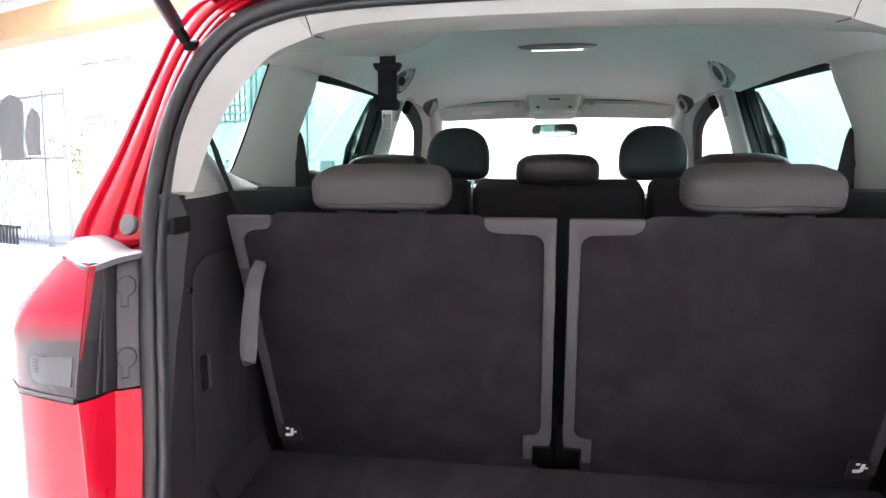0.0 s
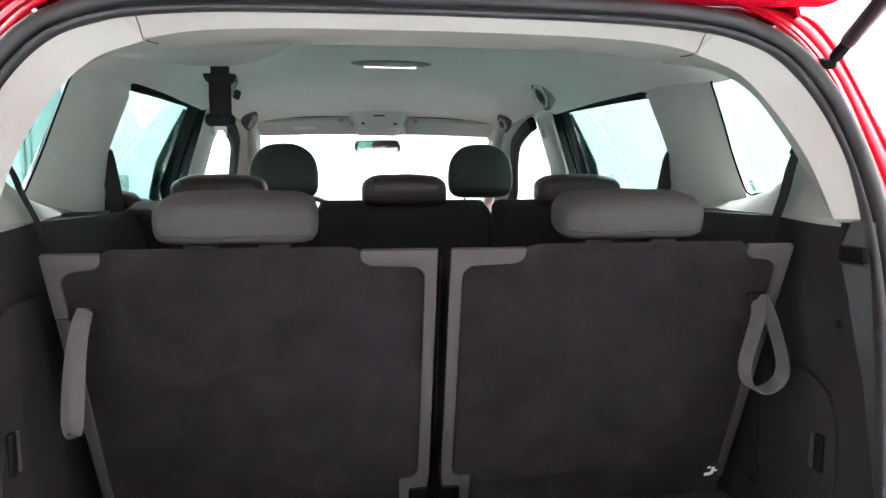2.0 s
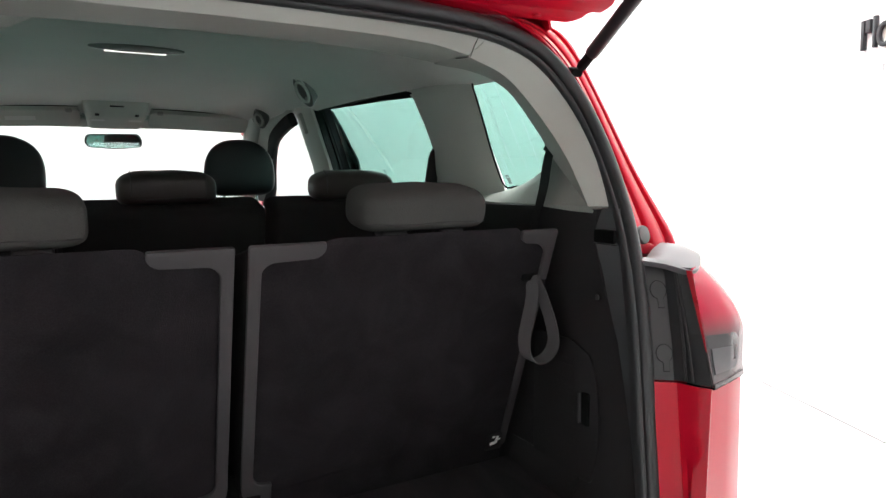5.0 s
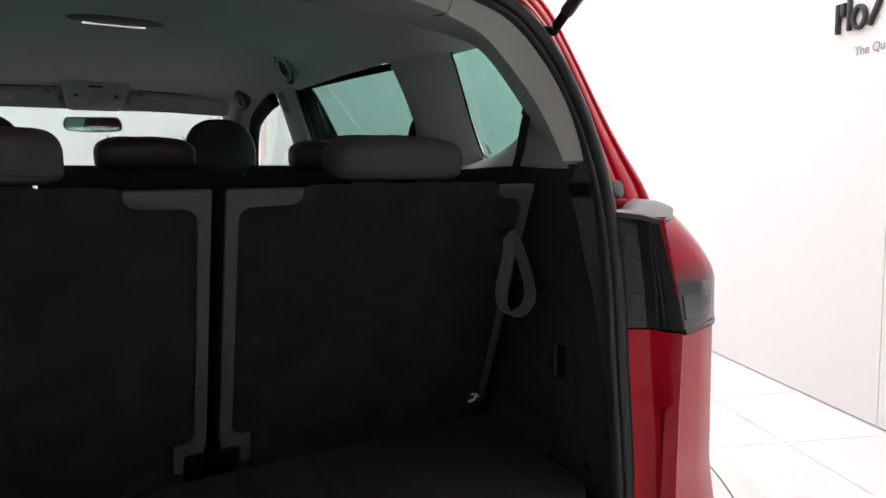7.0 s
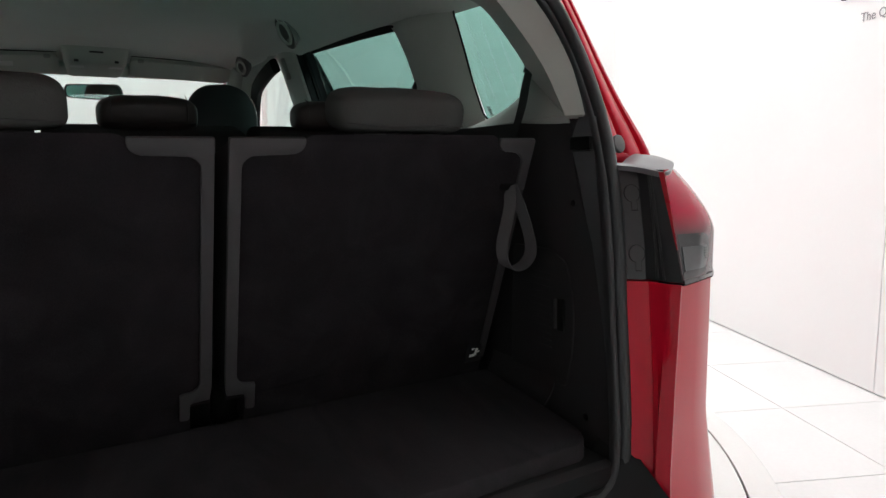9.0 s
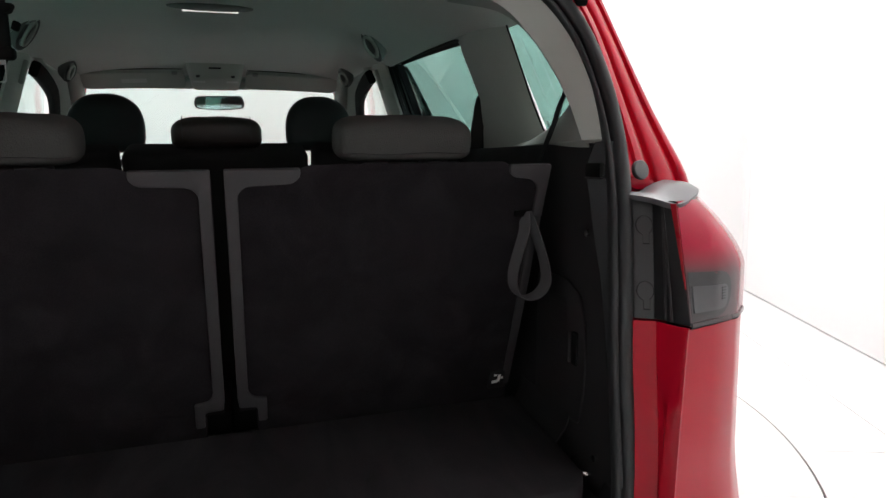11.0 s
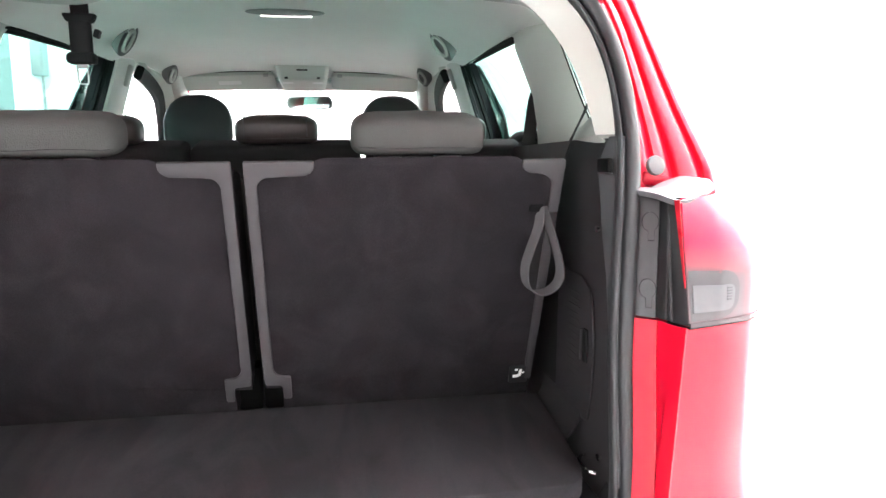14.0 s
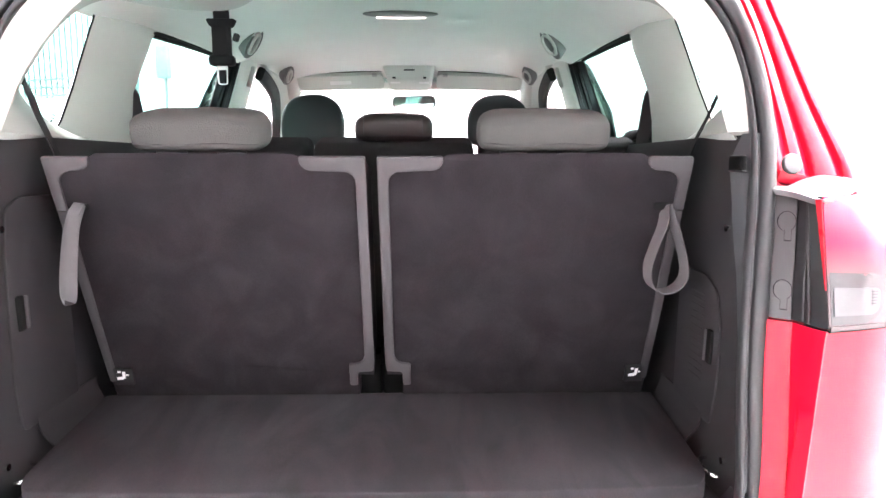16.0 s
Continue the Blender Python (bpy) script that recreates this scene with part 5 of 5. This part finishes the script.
for sd in (1, -1):
    inn, out = sd * 0.0095, sd * 0.550
    seat = thing("third_row_seat", "folding third-row seat with dark carpeted back" + (", hanging grey strap loop" if sd > 0 else ", grey strap lying flat"), "car seat", "third row seats", at=(sd * 0.28, 0.2, 0.50))
    back_poly = rounded_poly([(inn, 0.0), (inn + sd * 0.112, -0.001), (inn + sd * 0.124, -0.0075), (out - sd * 0.088, -0.0085), (out - sd * 0.078, -0.001), (out, 0.0), (out - sd * 0.012, 0.30), (out - sd * 0.021, 0.512), (inn + sd * 0.034, 0.512), (inn + sd * 0.034, 0.452), (inn + sd * 0.003, 0.452)], [0.006, 0.004, 0.006, 0.006, 0.004, 0.02, 0.0, 0.01, 0.0, 0.006, 0.002], 4)
    back = part("backrest", plate(back_poly, 0.09, lambda u, v, w: back_point(u, v + (0.09 - w) * 0.55 * max(0, 1 - v / 0.3), w - 0.09), 0.006, cuts=(0.1, 0.2, 0.3, 0.4)), CARPET, seat, "dark carpeted seat back")
    part("front_cover", plate([(u * 0.98 + 0.004 * sd, v * 0.96) for u, v in back_poly], 0.05, lambda u, v, w: back_point(u, v * 0.85 + 0.075, w - 0.139), 0.02), GREYCLOTH, seat)
    # grey plastic edging: inner upright with top arm and foot, outer corner
    tr = [(inn, -0.003), (inn + sd * 0.112, -0.003), (inn + sd * 0.112, 0.012), (inn + sd * 0.100, 0.022), (inn + sd * 0.030, 0.0245), (inn + sd * 0.0185, 0.036), (inn + sd * 0.0195, 0.408), (inn + sd * 0.028, 0.420), (inn + sd * 0.051, 0.423), (inn + sd * 0.051, 0.474), (inn + sd * 0.036, 0.474), (inn + sd * 0.0345, 0.442), (inn + sd * 0.004, 0.440), (inn + sd * 0.001, 0.418)]
    part("edge_trim", plate(rounded_poly(tr, [0.004, 0.004, 0.008, 0.01, 0.01, 0.01, 0.01, 0.008, 0.004, 0.004, 0.003, 0.006, 0.003, 0.004], 3), 0.007, lambda u, v, w: back_point(u, v, w - 0.001), 0.003), GREYPLASTIC, seat, "grey plastic edge trim")
    tr2 = [(out, -0.003), (out - sd * 0.078, -0.003), (out - sd * 0.078, 0.012), (out - sd * 0.066, 0.021), (out - sd * 0.036, 0.023), (out - sd * 0.021, 0.036), (out - sd * 0.0225, 0.095), (out - sd * 0.004, 0.095)]
    part("edge_trim", plate(rounded_poly(tr2, [0.006, 0.004, 0.008, 0.01, 0.01, 0.01, 0, 0], 3), 0.007, lambda u, v, w: back_point(u, v, w - 0.001), 0.003), GREYPLASTIC, seat, "grey plastic edge trim")
    # the edge trim goes on downward, its shade put into a darker grey
    tr3 = [(out - sd * 0.004, 0.096), (out - sd * 0.0225, 0.096), (out - sd * 0.028, 0.34), (out - sd * 0.032, 0.462), (out - sd * 0.017, 0.462), (out - sd * 0.010, 0.30)]
    part("lower_trim", plate(rounded_poly(tr3, [0, 0, 0, 0.004, 0.004, 0], 3), 0.005, lambda u, v, w: back_point(u, v, w - 0.001), 0.002), DIMPLASTIC, seat, "grey lower edge trim with shade in its colour")
    # strap slot, its shadow laid on as a black plate, and strap
    su = sd * 0.506
    part("strap_slot_shade", plate(rounded_poly([(su - 0.013, 0.082), (su + 0.015, 0.082), (su + 0.015, 0.095), (su - 0.013, 0.095)], 0.004), 0.004, lambda u, v, w: back_point(u, v, w - 0.0005), 0.001), SEAM, seat)
    if sd > 0:
        loop = [(0.514, 0.088, 0.000), (0.507, 0.114, 0.022), (0.490, 0.147, 0.044), (0.479, 0.176, 0.058), (0.481, 0.203, 0.068), (0.498, 0.219, 0.073), (0.523, 0.216, 0.073), (0.541, 0.197, 0.067), (0.541, 0.168, 0.054), (0.529, 0.123, 0.030), (0.519, 0.088, 0.002)]
        path = spline([back_point(*q) for q in loop], 48)
        part("strap", sweep(path, [(-0.0125, -0.001), (0.0125, -0.001), (0.0125, 0.001), (-0.0125, 0.001)], (0.28, -0.94, -0.18)), GREYWEB, seat, "hanging grey webbing loop")
    else:
        loop = [(-0.506, 0.082, 0.000), (-0.507, 0.092, 0.024), (-0.511, 0.122, 0.048), (-0.515, 0.167, 0.071), (-0.517, 0.207, 0.088), (-0.513, 0.224, 0.093), (-0.508, 0.212, 0.091), (-0.504, 0.167, 0.076), (-0.502, 0.112, 0.046), (-0.504, 0.085, 0.006)]
        path = spline([back_point(*q) for q in loop], 40)
        part("strap", sweep(path, [(-0.0095, -0.001), (0.0095, -0.001), (0.0095, 0.001), (-0.0095, 0.001)], (-0.95, -0.3, -0.1)), GREYWEB, seat, "grey webbing loop seen edge-on")
    # folding symbol near the foot
    part("symbol_plate", plate(rounded_poly([(sd * 0.506 - 0.018, 0.430), (sd * 0.506 + 0.020, 0.430), (sd * 0.506 + 0.020, 0.470), (sd * 0.506 - 0.018, 0.470)], 0.004), 0.005, lambda u, v, w: back_point(u, v, w - 0.001), 0.001), DARKPLASTIC, seat)
    label_piece([(-0.013, 0.006), (0.002, 0.004), (0.002, 0.012), (-0.013, 0.013)], seat, sd * 0.506, 0.445)
    label_piece([(0.002, -0.010), (0.009, -0.010), (0.006, 0.010), (0.000, 0.008)], seat, sd * 0.506, 0.445)
    label_piece([(-0.009, -0.012), (-0.001, -0.012), (-0.002, -0.007), (-0.009, -0.007)], seat, sd * 0.506, 0.445)
    label_piece([(0.009, -0.002), (0.015, -0.003), (0.015, 0.001), (0.009, 0.002)], seat, sd * 0.506, 0.445)
    # black block in the notch, painted as the dark of an open pocket
    part("hinge_opening_shade", rbox(0.048, 0.03, 0.100, 0.004, 2, pose(sd * 0.0255, 0.214, 0.660, 18, 0, 0)), SEAM, seat, "black block as the shade in the opening between the seat feet")
    hr = headrest("headrest", sd * 0.297, 0.050, 1.1495, 0.228, 0.108, 0.072, GREYCLOTH, seat, tilt=10, posts=0.105, label="grey cloth headrest", r=0.036, drop=0.03, crown=0.004, end=9.0, square=1.0)
    for s in (-1, 1):
        part("guide", rbox(0.046, 0.034, 0.016, 0.0065, 3, pose(sd * 0.297 + s * 0.052, 0.042, 1.1075, 8, 0, 0)), GREYPLASTIC, hr, "grey post guide")
    part("cushion", rbox(0.50, 0.42, 0.12, 0.04, 3, pose(sd * 0.285, 0.47, 0.585)), GREYCLOTH, seat)
    part("leg", rbox(0.42, 0.30, 0.16, 0.02, 2, pose(sd * 0.285, 0.45, 0.455)), DARKPLASTIC, seat)

# ---- second row: three single seats ----
for cx, w, hw in ((-0.460, 0.452, 0.226), (0.0, 0.446, 0.218), (0.465, 0.452, 0.226)):
    seat = thing("second_row_seat", "black cloth second-row seat with a dark brown leather headrest", "car seat", "second row seats", at=(cx, 1.0, 0.38))
    part("backrest", rbox(w, 0.12, 0.60, 0.024, 4, pose(cx, 0.835, 0.862, 13, 0, 0)), DARKCLOTH, seat)
    part("cushion", rbox(w, 0.48, 0.16, 0.05, 4, pose(cx, 1.10, 0.56)), DARKCLOTH, seat)
    part("base", rbox(w - 0.06, 0.42, 0.12, 0.02, 2, pose(cx, 1.08, 0.435)), DARKPLASTIC, seat)
    h = headrest("headrest", cx, 0.770, 1.189, hw, 0.10, 0.080, BROWNLEATHER, seat, tilt=6, posts=0.10, label="dark brown stitched leather headrest", r=0.028, drop=0.03, crown=0.003, end=9.0)
    for s in (-1, 1):
        line = [(cx + s * (hw / 2 - 0.028), 0.722, 1.168), (cx + s * (hw / 2 - 0.028), 0.7185, 1.195), (cx + s * (hw / 2 - 0.028), 0.726, 1.220), (cx + s * (hw / 2 - 0.028), 0.745, 1.2285)]
        part("stitching", sweep(spline(line, 12), ring(0.0012, 6), (1, 0, 0)), GREYPLASTIC, h)
# release handles beside the outer seats
for sd in (1, -1):
    tower = thing("seat_side_bolster", "black side bolster with a pull handle beside the second row", "bolster", at=(sd * 0.735, 0.93, 0.38))
    part("pad", rbox(0.150, 0.16, 0.790, 0.05, 4, pose(sd * 0.725, 0.93, 0.773)), DARKPLASTIC, tower)
    hp = spline([(sd * 0.685, 0.87, 1.140), (sd * 0.690, 0.86, 1.158), (sd * 0.71, 0.86, 1.172), (sd * 0.755, 0.86, 1.172), (sd * 0.778, 0.86, 1.158), (sd * 0.782, 0.87, 1.140)], 18)
    part("pull_handle", sweep(hp, round_profile(0.030, 0.05, 0.012, 3), (0, 0, 1)), DARKPLASTIC, tower)

# ---- front seats ----
for cx in (-0.410, 0.405):
    seat = thing("front_seat", "black front seat with a tall glossy leather headrest", "car seat", "front seats", at=(cx, 2.2, 0.38))
    part("backrest", rbox(0.50, 0.14, 0.64, 0.05, 5, pose(cx, 1.925, 0.775, 13, 0, 0)), LEATHER, seat)
    part("cushion", rbox(0.50, 0.52, 0.18, 0.06, 4, pose(cx, 2.22, 0.55)), LEATHER, seat)
    part("base", rbox(0.42, 0.45, 0.10, 0.02, 2, pose(cx, 2.22, 0.43)), DARKPLASTIC, seat)
    headrest("headrest", cx, 1.840, 1.270, 0.274, 0.085, 0.228, LEATHER, seat, tilt=-6, posts=0.13, label="tall rounded black leather headrest", r=0.042, drop=0.11, crown=0.034)

# ---- seat belts ----
def strip(path, w, side, name, mat, parent, label="", t=0.0014):
    return part(name, sweep(path, [(-w / 2, -t / 2), (w / 2, -t / 2), (w / 2, t / 2), (-w / 2, t / 2)], side), mat, parent, label)


hang = thing("ceiling_seat_belt", "black seat belt hanging from the roof with a bright tongue", "seat belt", at=(-0.42, 0.598, 1.46))
strip(spline([(-0.418, 0.5680, 1.500), (-0.418, 0.5890, 1.460), (-0.418, 0.5860, 1.41), (-0.419, 0.5900, 1.35)], 12), 0.040, (1, 0, 0), "webbing", WEBBING, hang)
part("guide", plate(rounded_poly([(-0.037, 0.0), (0.037, 0.0), (0.027, -0.020), (-0.027, -0.020)], 0.007, 4), 0.022, lambda u, v, w: (-0.418 + u, 0.5980 - w, 1.444 + v), 0.005), DARKPLASTIC, hang)
part("webbing_sleeve", rbox(0.046, 0.030, 0.086, 0.010, 3, pose(-0.419, 0.5900, 1.389)), WEBBING, hang)
part("stopper", rbox(0.063, 0.038, 0.027, 0.010, 3, pose(-0.420, 0.5900, 1.344)), DARKPLASTIC, hang)
part("side_clip", rbox(0.014, 0.018, 0.020, 0.004, 2, pose(-0.383, 0.5900, 1.40, 0, 20, 0)), DARKPLASTIC, hang)
tng = [(-0.420 + u, 0.5885, 1.332 + v) for u, v in rounded_poly([(-0.012, 0.0), (0.012, 0.0), (0.011, -0.046), (-0.010, -0.046)], 0.005, 3)]
part("tongue", sweep(tng, round_profile(0.0045, 0.003, 0.001, 2), (0, 1, 0), close=True), WHITEPLASTIC, hang, "bright metal belt tongue")
part("tongue_bar", rbox(0.024, 0.0035, 0.010, 0.001, 1, pose(-0.420, 0.5885, 1.326)), WHITEPLASTIC, hang)
for sd in (1, -1):
    belt = thing("side_seat_belt", "black third-row seat belt running past the quarter window", "seat belt", "third row belts", at=(sd * 0.66, 0.2, 1.15))
    pts = [(sd * 0.697, 0.200, 1.266), (sd * 0.659, 0.166, 1.225), (sd * 0.631, 0.140, 1.183), (sd * 0.605, 0.120, 1.146), (sd * 0.585, 0.115, 1.102), (sd * 0.574, 0.115, 1.05)]
    strip(spline(pts, 16), 0.034, (0.12 * sd, 0.95, -0.2), "webbing", WEBBING, belt)
    part("anchor", rbox(0.012, 0.03, 0.022, 0.004, 2, pose(sd * 0.705, 0.214, 1.262, 0, sd * 25, 0)), DARKPLASTIC, belt)
    b2 = thing("door_seat_belt", "black second-row seat belt on the pillar", "seat belt", "second row belts", at=(sd * 0.70, 0.80, 1.2))
    pts = [(sd * 0.722, 0.742, 1.287), (sd * 0.722, 0.762, 1.265), (sd * 0.716, 0.776, 1.20), (sd * 0.708, 0.782, 1.12)]
    strip(spline(pts, 10), 0.036, (1.0 * sd, -0.3, 0.0), "webbing", BELTWEB, b2)
    part("outlet", rbox(0.010, 0.050, 0.014, 0.004, 2, pose(sd * 0.724, 0.752, 1.290, 35, sd * 24, 0)), DARKPLASTIC, b2)


# ---- wall panels and floor tiles, piece by piece ----
panel_me = None
for k in range(-2, 2):
    s = WALL_S0 + 0.015 + 3.0 * (k + 0.5)
    if panel_me is None:
        ob = part("panel", rbox(0.016, 2.996, CEILING - 0.006, 0.002, 1), PAINTWHITE, wall_east, smooth=False)
        panel_me = ob.data
    else:
        ob = new("panel", panel_me)
        ob.parent = wall_east
    ob.matrix_basis = ROOM @ pose(RIGHT - 0.004, s, CEILING / 2 + 0.0015)
tile_me = None
TU, TV, TS = RIGHT - 0.509, 1.527, 0.6
count = 0
for i in range(-16, 2):
    for j in range(-11, 6):
        c = ROOM @ Vector((TU + TS * (i + 0.5), TV + TS * (j + 0.5), 0))
        far = (c - TABLE_AT).length
        u, v = TU + TS * (i + 0.5), TV + TS * (j + 0.5)
        if far < TABLE_R - 0.45 or not (LEFT < u - 0.3 and u < RIGHT + 0.2 and BACK < v - 0.29 and v < FRONT + 0.2):
            continue
        if far > 4.6 and count > 280:
            continue
        count += 1
        if tile_me is None:
            ob = part("tile", rbox(TS - 0.004, TS - 0.004, 0.008, 0.001, 1), TILE, floor, smooth=False)
            tile_me = ob.data
        else:
            ob = new("tile", tile_me)
            ob.parent = floor
        ob.matrix_basis = ROOM @ pose(u, v, -0.005)
